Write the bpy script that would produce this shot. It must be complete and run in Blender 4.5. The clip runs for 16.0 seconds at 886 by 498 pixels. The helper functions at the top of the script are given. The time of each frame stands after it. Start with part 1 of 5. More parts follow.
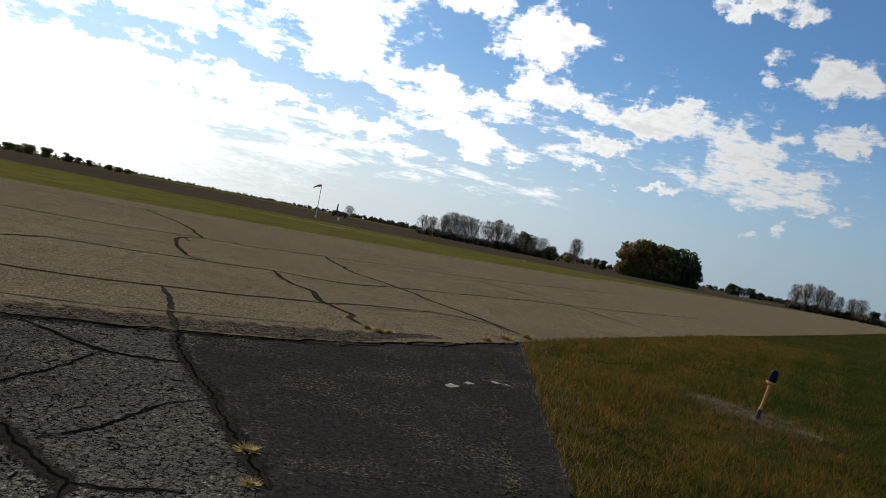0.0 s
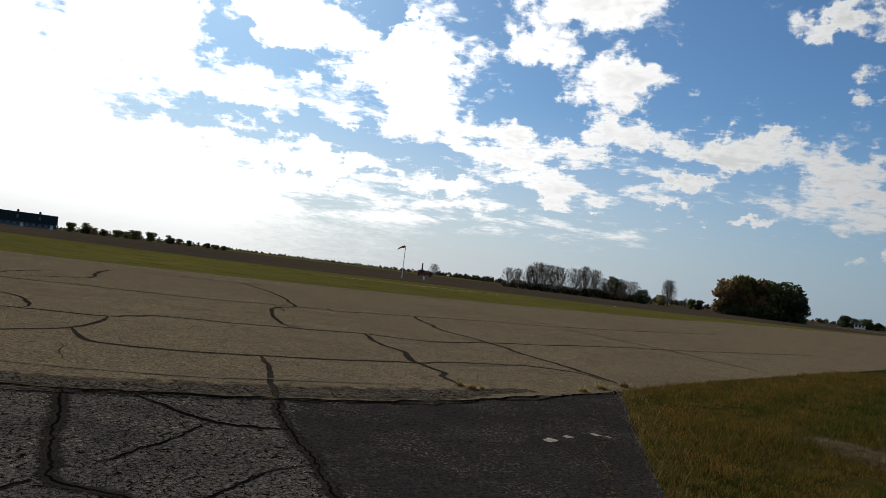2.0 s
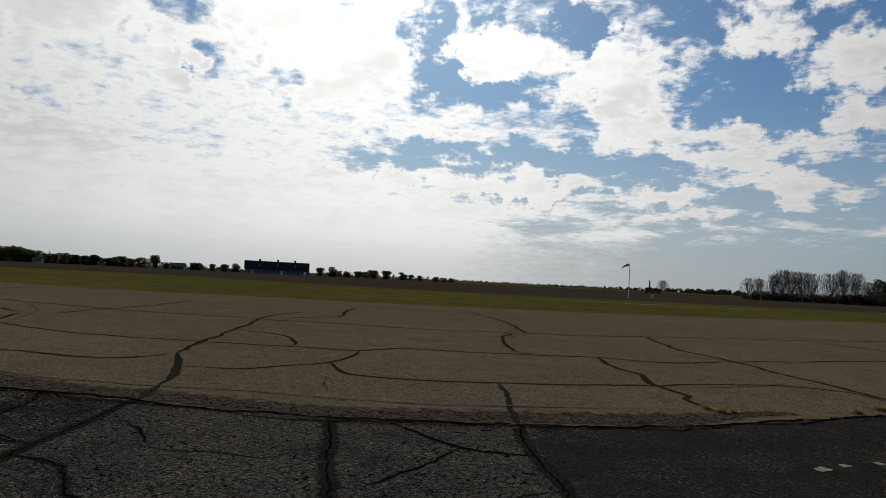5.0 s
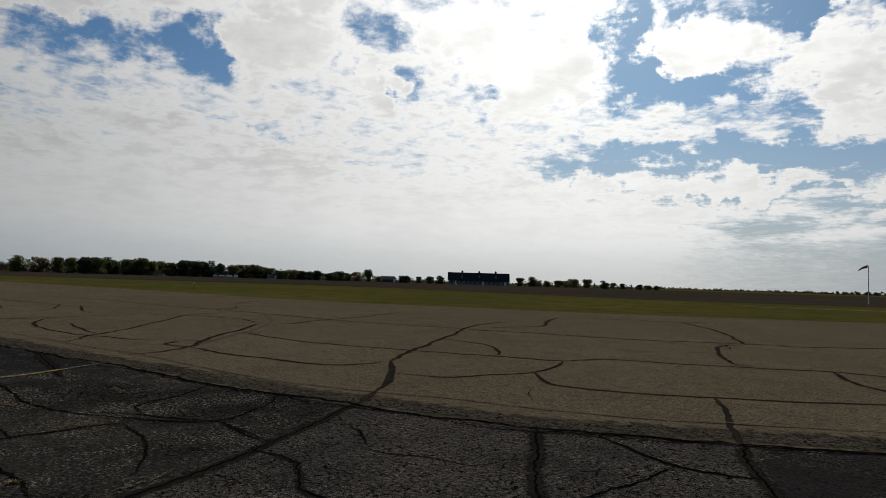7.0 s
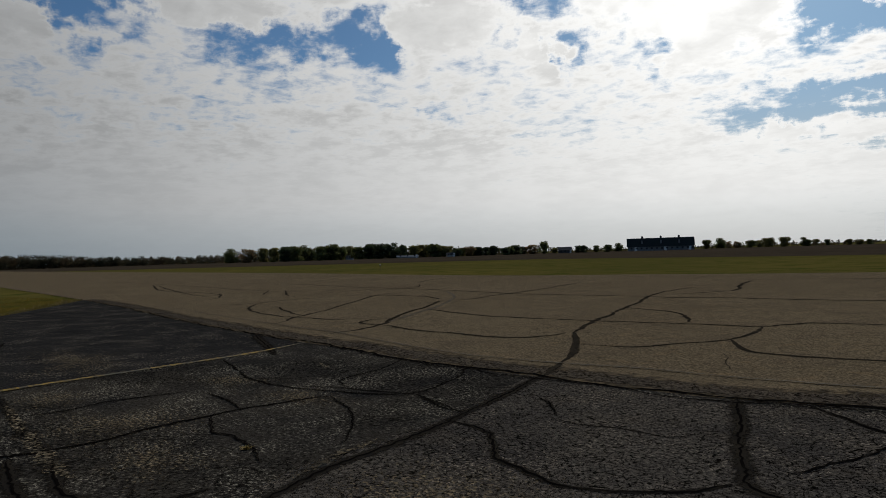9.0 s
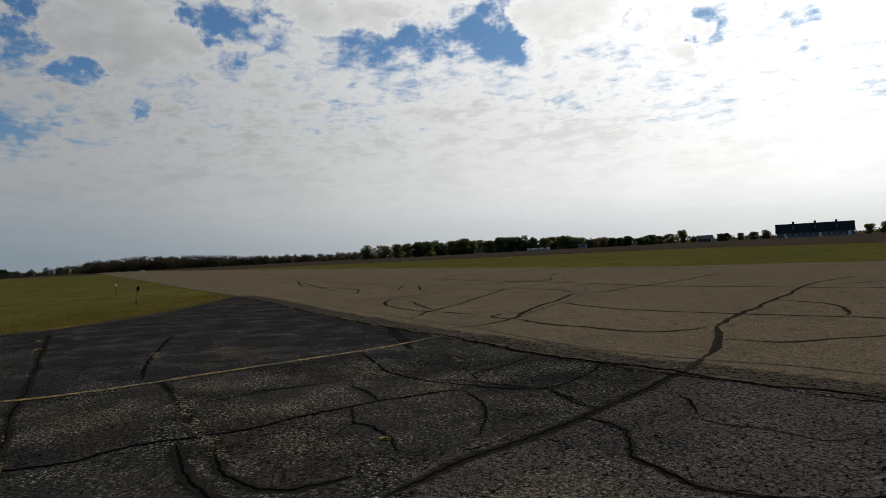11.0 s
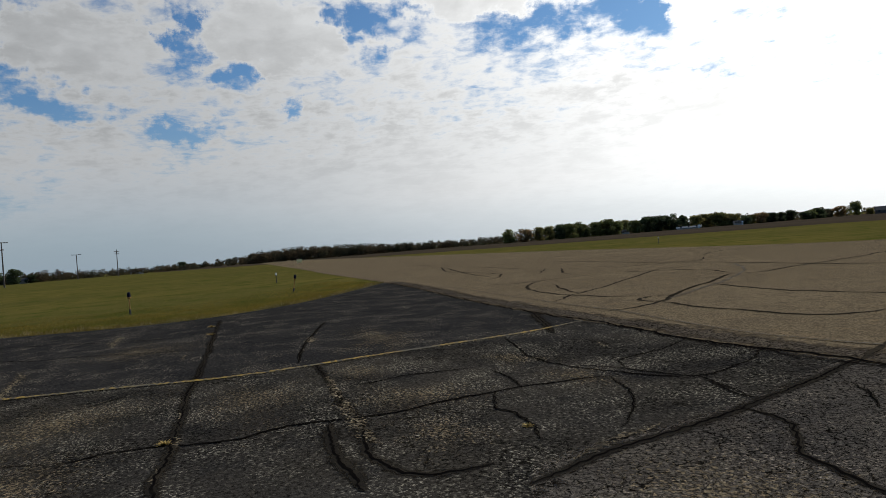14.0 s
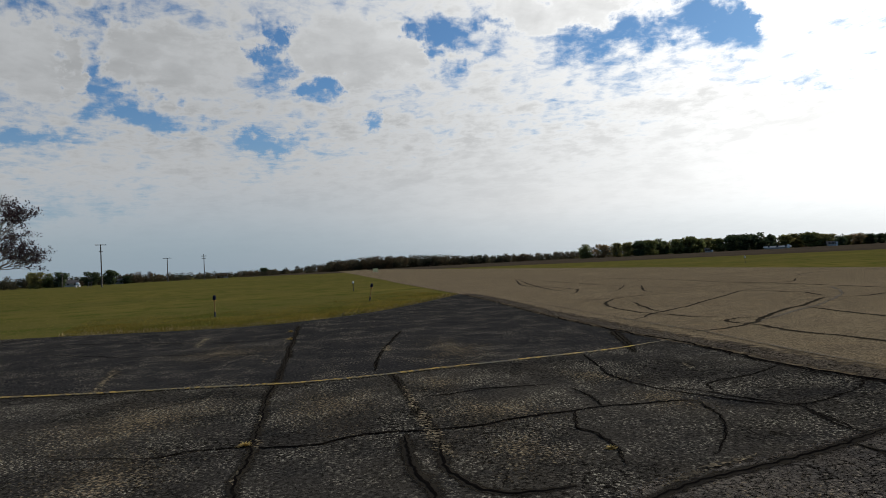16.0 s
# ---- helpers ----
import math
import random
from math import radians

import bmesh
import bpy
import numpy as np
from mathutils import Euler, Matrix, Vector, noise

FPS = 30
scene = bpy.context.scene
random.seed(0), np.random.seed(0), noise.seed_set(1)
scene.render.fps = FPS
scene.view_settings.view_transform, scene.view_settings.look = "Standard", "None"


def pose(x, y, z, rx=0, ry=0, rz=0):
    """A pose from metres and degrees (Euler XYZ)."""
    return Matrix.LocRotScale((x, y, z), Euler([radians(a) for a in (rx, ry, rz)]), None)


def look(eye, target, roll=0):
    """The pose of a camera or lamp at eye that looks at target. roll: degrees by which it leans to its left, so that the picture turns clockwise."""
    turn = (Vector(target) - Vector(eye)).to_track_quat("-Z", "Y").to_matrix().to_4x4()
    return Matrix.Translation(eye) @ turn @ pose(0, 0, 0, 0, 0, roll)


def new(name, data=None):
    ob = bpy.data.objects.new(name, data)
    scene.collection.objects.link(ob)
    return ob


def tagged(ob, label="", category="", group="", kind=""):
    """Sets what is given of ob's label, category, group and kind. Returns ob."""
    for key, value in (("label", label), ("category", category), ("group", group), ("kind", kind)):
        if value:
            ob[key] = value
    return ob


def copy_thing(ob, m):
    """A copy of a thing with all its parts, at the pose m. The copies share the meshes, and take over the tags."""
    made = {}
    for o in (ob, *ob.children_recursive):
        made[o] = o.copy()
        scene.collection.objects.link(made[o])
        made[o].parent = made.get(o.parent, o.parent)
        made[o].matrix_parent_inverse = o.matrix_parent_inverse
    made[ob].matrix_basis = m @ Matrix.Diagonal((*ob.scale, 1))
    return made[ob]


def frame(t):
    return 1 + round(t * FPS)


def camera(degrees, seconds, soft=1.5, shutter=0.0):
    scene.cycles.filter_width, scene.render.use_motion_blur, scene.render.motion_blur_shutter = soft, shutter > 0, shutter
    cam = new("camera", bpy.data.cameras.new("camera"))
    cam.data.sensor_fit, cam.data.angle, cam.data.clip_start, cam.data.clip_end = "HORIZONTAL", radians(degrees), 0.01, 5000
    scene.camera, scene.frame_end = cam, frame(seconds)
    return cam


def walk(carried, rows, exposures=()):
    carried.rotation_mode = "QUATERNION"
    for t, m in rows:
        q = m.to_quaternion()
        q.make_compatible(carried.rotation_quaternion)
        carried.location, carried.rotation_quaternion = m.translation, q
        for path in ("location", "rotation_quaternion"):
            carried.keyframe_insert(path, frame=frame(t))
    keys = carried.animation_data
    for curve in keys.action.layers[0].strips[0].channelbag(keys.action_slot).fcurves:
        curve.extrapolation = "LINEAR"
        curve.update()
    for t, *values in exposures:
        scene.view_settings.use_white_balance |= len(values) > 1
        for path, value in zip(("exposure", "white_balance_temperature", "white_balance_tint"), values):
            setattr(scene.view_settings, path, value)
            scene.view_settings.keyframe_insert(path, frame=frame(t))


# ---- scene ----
cam = camera(66.0, 16.0, soft=0.8)
PATH = [
    (0, pose(0.091, 0.069, 1.547, 88.76, -11.30, -3.00)),
    (0.5, pose(0.091, 0.064, 1.557, 90.58, -10.02, -1.22)),
    (1, pose(0.100, 0.054, 1.552, 91.15, -9.23, 0.47)),
    (1.5, pose(0.088, 0.031, 1.556, 91.75, -8.51, 2.35)),
    (2, pose(0.092, 0.023, 1.555, 92.17, -7.00, 4.24)),
    (2.5, pose(0.084, 0.029, 1.550, 92.17, -6.83, 6.13)),
    (3, pose(0.069, 0.027, 1.552, 92.28, -5.91, 9.04)),
    (3.5, pose(0.049, -0.002, 1.556, 92.55, -5.23, 11.61)),
    (4, pose(0.042, -0.045, 1.562, 92.61, -4.63, 14.80)),
    (6.5, pose(0.043, -0.045, 1.569, 92.77, -1.35, 35.71)),
    (7, pose(0.014, -0.034, 1.571, 92.72, -1.71, 39.52)),
    (7.5, pose(-0.022, -0.008, 1.564, 92.33, -1.36, 43.38)),
    (8, pose(-0.044, 0.014, 1.564, 91.52, 0.02, 47.12)),
    (8.5, pose(-0.043, 0.001, 1.564, 90.87, 1.15, 50.75)),
    (9, pose(-0.008, -0.054, 1.571, 90.44, 1.74, 54.22)),
    (9.5, pose(0.013, -0.073, 1.577, 90.37, 2.34, 57.07)),
    (10, pose(0.017, -0.066, 1.583, 90.37, 2.62, 60.09)),
    (12.5, pose(0.025, -0.024, 1.602, 90.07, 3.89, 71.45)),
    (13, pose(0.005, 0.002, 1.605, 89.94, 4.29, 73.71)),
    (13.5, pose(-0.026, 0.012, 1.600, 89.82, 4.56, 75.74)),
    (14, pose(-0.066, 0.018, 1.595, 89.76, 4.68, 77.06)),
    (14.5, pose(-0.123, 0.012, 1.586, 89.99, 4.42, 78.46)),
    (15, pose(-0.158, 0.004, 1.580, 90.52, 4.73, 79.65)),
    (15.5, pose(-0.176, -0.015, 1.583, 90.89, 3.96, 81.12)),
    (16, pose(-0.183, -0.035, 1.585, 91.23, 3.07, 83.32)),]
EXPOSURES = [(0.0, 0.12), (0.5, 0.2), (1.0, 0.16), (1.5, -0.02), (2.5, -0.2), (4.0, -0.6), (6.5, -0.74), (8.5, -0.74), (10.0, -0.7), (12.5, 0.08), (16.0, 0.06)]
walk(cam, PATH, EXPOSURES)

# ---- sky and sun ----
SUN_AZ, SUN_EL = 27.0, 32.0          # degrees left of +Y, degrees up


def sky_world():
    world = bpy.data.worlds.new("sky")
    scene.world = world
    world.use_nodes = True
    tree = world.node_tree
    tree.nodes.clear()

    def link(value, socket):
        if isinstance(value, (int, float, tuple)):
            socket.default_value = value
        else:
            tree.links.new(value, socket)

    def m(op, a, b=0.0, c=0.0, clamp=False):
        n = tree.nodes.new("ShaderNodeMath")
        n.operation, n.use_clamp = op, clamp
        for value, socket in zip((a, b, c), n.inputs):
            link(value, socket)
        return n.outputs[0]

    def vec(op, a, b=(0, 0, 0)):
        n = tree.nodes.new("ShaderNodeVectorMath")
        n.operation = op
        link(a, n.inputs[0])
        link(b, n.inputs[1])
        return n

    def ramp(value, a, b, lo=0.0, hi=1.0):
        n = tree.nodes.new("ShaderNodeMapRange")
        n.interpolation_type = "SMOOTHSTEP"
        for v, socket in zip((value, a, b, lo, hi), n.inputs):
            link(v, socket)
        return n.outputs[0]

    def cloud_noise(p, scale, detail, rough, distortion=0.0):
        n = tree.nodes.new("ShaderNodeTexNoise")
        link(p, n.inputs["Vector"])
        n.inputs["Scale"].default_value = scale
        n.inputs["Detail"].default_value = detail
        n.inputs["Roughness"].default_value = rough
        n.inputs["Distortion"].default_value = distortion
        return n.outputs["Fac"]

    def mix(f, a, b):
        n = tree.nodes.new("ShaderNodeMix")
        n.data_type = "RGBA"
        link(f, n.inputs[0])
        link(a, n.inputs[6])
        link(b, n.inputs[7])
        return n.outputs[2]

    coord = tree.nodes.new("ShaderNodeTexCoord").outputs["Generated"]
    xyz = tree.nodes.new("ShaderNodeSeparateXYZ")
    link(coord, xyz.inputs[0])
    x, y, z = xyz.outputs
    az = m("MULTIPLY", m("ARCTAN2", m("MULTIPLY", x, -1.0), y), 57.2958)
    el = m("MULTIPLY", m("ARCSINE", z), 57.2958)
    flat = tree.nodes.new("ShaderNodeCombineXYZ")      # azimuth and elevation as a plane
    link(az, flat.inputs[0])
    link(el, flat.inputs[1])
    deck = tree.nodes.new("ShaderNodeCombineXYZ")      # the cloud deck overhead as a plane
    up = m("ADD", m("MAXIMUM", z, 0.0), 0.13)
    link(m("DIVIDE", x, up), deck.inputs[0])
    link(m("DIVIDE", y, up), deck.inputs[1])
    deck = deck.outputs[0]

    broad = cloud_noise(deck, 1.6, 6.0, 0.55)
    ripple = cloud_noise(deck, 6.5, 8.0, 0.62, 0.35)
    cells = cloud_noise(deck, 15.0, 6.0, 0.62, 0.4)
    puff = cloud_noise(flat.outputs[0], 0.16, 9.0, 0.58, 0.2)
    sway = tree.nodes.new("ShaderNodeTexNoise")            # frays the outlines of banks and gaps
    link(flat.outputs[0], sway.inputs["Vector"])
    sway.inputs["Scale"].default_value, sway.inputs["Detail"].default_value, sway.inputs["Roughness"].default_value = 0.30, 6.0, 0.62
    frayed = vec("MULTIPLY", vec("SUBTRACT", sway.outputs["Color"], (0.5, 0.5, 0.5)).outputs[0], (13.0, 7.0, 0.0)).outputs[0]
    frayed = vec("ADD", flat.outputs[0], frayed).outputs[0]

    def blob(a, e, sa, se, w):
        d = vec("MULTIPLY", vec("SUBTRACT", frayed, (a, e, 0)).outputs[0], (1 / sa, 1 / se, 0))
        return ramp(vec("LENGTH", d.outputs[0]).outputs["Value"], 0.35 if w > 0 else 0.0, 1.25 if w > 0 else 1.5, w, 0.0)

    # how much cloud: thin to the right of the sun, a closed deck to its left
    cover = ramp(az, -10.0, 38.0, 0.18, 0.61)
    for spot in SKY_EAST + SKY_SOUTHEAST + SKY_SOUTH + SKY_SOUTHWEST + SKY_WEST:
        cover = m("ADD", cover, blob(*spot))
    cover = m("ADD", cover, m("MULTIPLY", ramp(el, 4.0, 11.0, 0.22, 0.0), ramp(az, 14.0, 36.0)))
    cover = m("ADD", cover, ramp(az, 72.0, 108.0, 0.0, -0.06))
    cover = m("ADD", cover, ramp(el, 26.0, 40.0, 0.0, -0.22))
    lines = vec("MULTIPLY", flat.outputs[0], (0.16, 0.75, 0.0)).outputs[0]        # low streaks seen edge-on
    streak = m("MULTIPLY", ramp(az, -24.0, -8.0), ramp(az, 20.0, 34.0, 1.0, 0.0))
    streak = m("MULTIPLY", streak, m("MULTIPLY", ramp(el, 2.5, 5.0), ramp(el, 10.0, 14.0, 1.0, 0.0)))
    cover = m("ADD", cover, m("MULTIPLY", m("SUBTRACT", cloud_noise(lines, 1.0, 7.0, 0.6, 0.3), 0.43), m("MULTIPLY", streak, 1.7)))
    shape = m("ADD", m("MULTIPLY", m("SUBTRACT", broad, 0.5), 0.45), m("MULTIPLY", m("SUBTRACT", ripple, 0.5), 0.85))
    shape = m("ADD", shape, m("MULTIPLY", m("SUBTRACT", cells, 0.5), 0.7))
    shape = m("ADD", shape, m("MULTIPLY", m("SUBTRACT", puff, 0.5), 0.8))
    cover = m("ADD", cover, m("MULTIPLY", shape, ramp(el, 1.0, 11.0, 0.35, 1.0)))
    density = ramp(cover, ramp(az, 0.0, 45.0, 0.28, 0.14), ramp(az, 0.0, 45.0, 0.62, 0.64))
    thick = ramp(cover, 0.50, 0.85)

    sky = tree.nodes.new("ShaderNodeTexSky")
    sky.sky_type = "NISHITA"
    sky.sun_disc = False
    sky.sun_elevation, sky.sun_rotation = radians(SUN_EL), radians(-SUN_AZ)
    sky.air_density, sky.dust_density, sky.ozone_density = 1.0, 0.6, 1.5

    a, e = radians(SUN_AZ), radians(SUN_EL)
    dot = vec("DOT_PRODUCT", coord, (-math.sin(a) * math.cos(e), math.cos(a) * math.cos(e), math.sin(e))).outputs["Value"]
    off = m("MULTIPLY", m("ARCCOSINE", m("MINIMUM", dot, 1.0)), 57.2958)
    glow = m("DIVIDE", 1.0, m("ADD", 1.0, m("POWER", m("DIVIDE", off, 18.0), 2.0)))
    grey = m("ADD", m("MULTIPLY", broad, 0.35), m("ADD", m("MULTIPLY", ripple, 0.3), m("ADD", m("MULTIPLY", puff, 0.25), m("MULTIPLY", cells, 0.1))))
    shade = m("MULTIPLY", m("MULTIPLY", thick, ramp(el, 2.0, 13.0, 0.25, 1.0)), ramp(grey, 0.38, 0.66))
    lum = m("ADD", ramp(off, 16.0, 72.0, 0.95, 0.385), m("MULTIPLY", glow, 1.6))
    lum = m("MULTIPLY", lum, ramp(el, 0.0, 13.0, 1.06, 1.0))
    lum = m("MULTIPLY", lum, m("SUBTRACT", 1.0, m("MULTIPLY", shade, 0.27)))
    tint = mix(ramp(off, 15.0, 80.0), (0.995, 0.992, 0.972, 1), (0.945, 0.977, 1.005, 1))
    cloud = vec("SCALE", tint)
    link(m("MULTIPLY", lum, 10.0), cloud.inputs["Scale"])
    haze = vec("SCALE", mix(ramp(off, 20.0, 70.0), (0.97, 0.98, 1.0, 1), (0.66, 0.86, 1.06, 1)))
    link(m("MULTIPLY", m("ADD", ramp(off, 30.0, 75.0, 0.62, 0.35), m("MULTIPLY", glow, 0.5)), 10.0), haze.inputs["Scale"])
    color = mix(m("MULTIPLY", ramp(el, -2.0, 16.0, 0.95, 0.0), 1.0), vec("MULTIPLY", sky.outputs[0], (0.45, 0.67, 0.86)).outputs[0], haze.outputs[0])
    color = mix(m("MULTIPLY", density, m("MULTIPLY", ramp(el, 0.0, 5.0, 0.45, 1.0), ramp(el, 0.5, 9.0, ramp(az, 72.0, 108.0, 1.0, 0.3), 1.0))), color, cloud.outputs[0])

    back = tree.nodes.new("ShaderNodeBackground")
    back.inputs[1].default_value = 0.1
    link(color, back.inputs[0])
    out = tree.nodes.new("ShaderNodeOutputWorld")
    link(back.outputs[0], out.inputs[0])


# banks of cloud and gaps of blue: azimuth, elevation, half sizes, weight
SKY_EAST = [(-9.2, 17.1, 5.5, 2.3, 0.5), (-9.6, 13.2, 4.8, 1.8, 0.5), (-18.7, 12.5, 4.4, 1.7, 0.5), (-14.4, 10.0, 2.4, 0.8, 0.42), (-25.2, 11.1, 4.0, 2.0, 0.42), (-26.5, 8.3, 6.0, 2.1, 0.36), (-30.5, 16.2, 4.2, 2.4, 0.55), (-31.9, 12.5, 3.0, 1.0, 0.4), (-28.6, 4.8, 1.8, 1.0, 0.3), (-19.4, 6.8, 2.5, 0.5, 0.35), (-14.5, 7.6, 1.9, 0.7, 0.36), (-23.7, 21.2, 4.0, 1.2, 0.45), (-3.8, 8.6, 5.0, 1.4, 0.36), (-31.1, 6.8, 3.5, 0.9, 0.3), (-1.9, 15.4, 3.0, 3.0, -0.25), (-20.6, 17.7, 6.0, 2.2, -0.25), (-26.2, 19.4, 2.5, 2.0, -0.2)]
SKY_SOUTHEAST = [(-2.1, 19.3, 3.5, 1.9, 0.4), (-4.8, 22.6, 7.5, 2.2, 0.45), (-2.1, 11.5, 5.5, 1.4, 0.4), (-4.8, 7.1, 2.0, 0.3, 0.35), (4.2, 8.0, 2.8, 0.9, 0.3), (9.0, 16.5, 5.5, 4.0, 0.4), (6.4, 12.7, 4.5, 1.6, 0.35), (18.6, 18.6, 4.5, 2.2, 0.4), (15.3, 7.9, 4.5, 0.7, 0.3), (8.8, 7.4, 3.0, 0.6, 0.25), (2.7, 6.2, 2.5, 0.5, 0.2), (24.8, 20.2, 2.0, 2.5, -0.5), (23.4, 17.1, 2.0, 2.0, -0.45), (11.8, 20.1, 1.4, 1.9, -0.5), (9.4, 9.5, 5.5, 0.7, -0.35)]
SKY_SOUTH = [(32.9, 17.1, 6.0, 3.2, 0.35), (26.8, 8.5, 4.2, 0.7, 0.3), (20.0, 8.5, 3.0, 0.5, 0.3), (37.8, 21.0, 4.5, 2.2, 0.3), (20.5, 15.4, 5.5, 1.2, -0.55), (25.5, 10.3, 6.5, 1.2, -0.55), (15.0, 10.3, 7.5, 0.9, -0.5), (37.1, 14.9, 3.0, 1.2, -0.3), (41.6, 16.4, 2.0, 2.0, -0.25), (21.0, 21.3, 1.5, 1.5, -0.3), (19.1, 7.3, 8.0, 0.5, -0.3), (36.1, 13.4, 1.5, 1.2, -0.15)]
SKY_SOUTHWEST = [(53.6, 18.4, 5.0, 1.9, 0.35), (46.4, 16.4, 2.2, 1.2, 0.3), (66.3, 17.6, 7.3, 1.9, -0.58), (59.2, 17.3, 2.0, 2.5, -0.4), (45.8, 19.7, 2.5, 2.0, -0.35), (42.9, 16.1, 1.5, 2.0, -0.3), (73.5, 19.6, 5.5, 1.5, 0.45), (79.5, 18.4, 3.0, 1.6, -0.35), (74.0, 11.2, 3.5, 1.3, -0.17), (81.3, 10.2, 2.5, 0.7, -0.12), (48.4, 9.8, 2.0, 0.5, -0.12), (50.4, 4.9, 3.5, 1.1, -0.1), (53.5, 11.2, 1.3, 1.5, -0.15)]
SKY_WEST = [(90.0, 17.5, 5.6, 2.8, 0.4), (104.0, 16.8, 6.5, 3.0, 0.3), (114.1, 15.7, 3.5, 3.0, 0.4), (82.8, 17.8, 2.2, 2.6, -0.55), (92.4, 14.7, 2.0, 1.6, -0.55), (88.5, 11.9, 1.5, 0.9, -0.42), (98.0, 11.2, 3.0, 0.8, -0.45), (106.5, 12.5, 3.5, 1.3, -0.55), (97.2, 18.5, 1.3, 2.0, -0.45), (95.7, 15.7, 1.2, 1.5, -0.25), (110.0, 15.5, 2.0, 2.5, -0.5), (110.8, 19.1, 3.5, 1.3, -0.4), (111.6, 5.5, 6.5, 2.0, -0.35), (113.7, 10.7, 4.0, 0.7, -0.3)]
sky_world()

sun = new("sun", bpy.data.lights.new("sun", "SUN"))
sun.data.energy, sun.data.angle, sun.data.color = 2.05, radians(2.0), (1.0, 0.945, 0.85)
sun_from = Vector((-math.sin(radians(SUN_AZ)) * math.cos(radians(SUN_EL)), math.cos(radians(SUN_AZ)) * math.cos(radians(SUN_EL)), math.sin(radians(SUN_EL))))
sun.matrix_basis = look(sun_from * 50, (0, 0, 0))


# ---- materials ----
def material(name, base, rough=0.9, metal=0.0, layers=(), bump=(), spec=0.3, island=0.0, objects=0.0):
    """base colour; layers: (scale, detail, low, high, colour) mixed over it by noise in metres; bump: (scale, distance) noises."""
    mat = bpy.data.materials.new(name)
    mat.use_nodes = True
    tree = mat.node_tree
    bsdf = tree.nodes["Principled BSDF"]
    bsdf.inputs["Roughness"].default_value = rough
    bsdf.inputs["Metallic"].default_value = metal
    bsdf.inputs["Specular IOR Level"].default_value = spec
    place = tree.nodes.new("ShaderNodeNewGeometry")
    color = tree.nodes.new("ShaderNodeRGB")
    color.outputs[0].default_value = (*base, 1)
    color = color.outputs[0]
    for scale, detail, low, high, other in layers:
        tex = tree.nodes.new("ShaderNodeTexNoise")
        tex.inputs["Scale"].default_value, tex.inputs["Detail"].default_value = scale, detail
        tex.inputs["Roughness"].default_value = 0.6
        tree.links.new(place.outputs["Position"], tex.inputs["Vector"])
        span = tree.nodes.new("ShaderNodeMapRange")
        span.inputs[1].default_value, span.inputs[2].default_value = low, high
        tree.links.new(tex.outputs["Fac"], span.inputs[0])
        blend = tree.nodes.new("ShaderNodeMix")
        blend.data_type = "RGBA"
        tree.links.new(span.outputs[0], blend.inputs[0])
        tree.links.new(color, blend.inputs[6])
        blend.inputs[7].default_value = (*other, 1)
        color = blend.outputs[2]
    for amount, chosen in ((island, 0), (objects, 1)):
        if amount:
            if chosen:
                value = tree.nodes.new("ShaderNodeObjectInfo").outputs["Random"]
            else:
                value = place.outputs["Random Per Island"]
            span = tree.nodes.new("ShaderNodeMapRange")
            span.inputs[3].default_value, span.inputs[4].default_value = 1 - amount, 1 + amount
            tree.links.new(value, span.inputs[0])
            hsv = tree.nodes.new("ShaderNodeHueSaturation")
            tree.links.new(span.outputs[0], hsv.inputs["Value"])
            tree.links.new(color, hsv.inputs["Color"])
            color = hsv.outputs[0]
    tree.links.new(color, bsdf.inputs["Base Color"])
    normal = None
    for scale, distance in bump:
        tex = tree.nodes.new("ShaderNodeTexNoise")
        tex.inputs["Scale"].default_value, tex.inputs["Detail"].default_value = scale, 4
        tree.links.new(place.outputs["Position"], tex.inputs["Vector"])
        node = tree.nodes.new("ShaderNodeBump")
        node.inputs["Distance"].default_value = distance
        tree.links.new(tex.outputs["Fac"], node.inputs["Height"])
        if normal:
            tree.links.new(normal, node.inputs["Normal"])
        normal = node.outputs[0]
    if normal:
        tree.links.new(normal, bsdf.inputs["Normal"])
    return mat


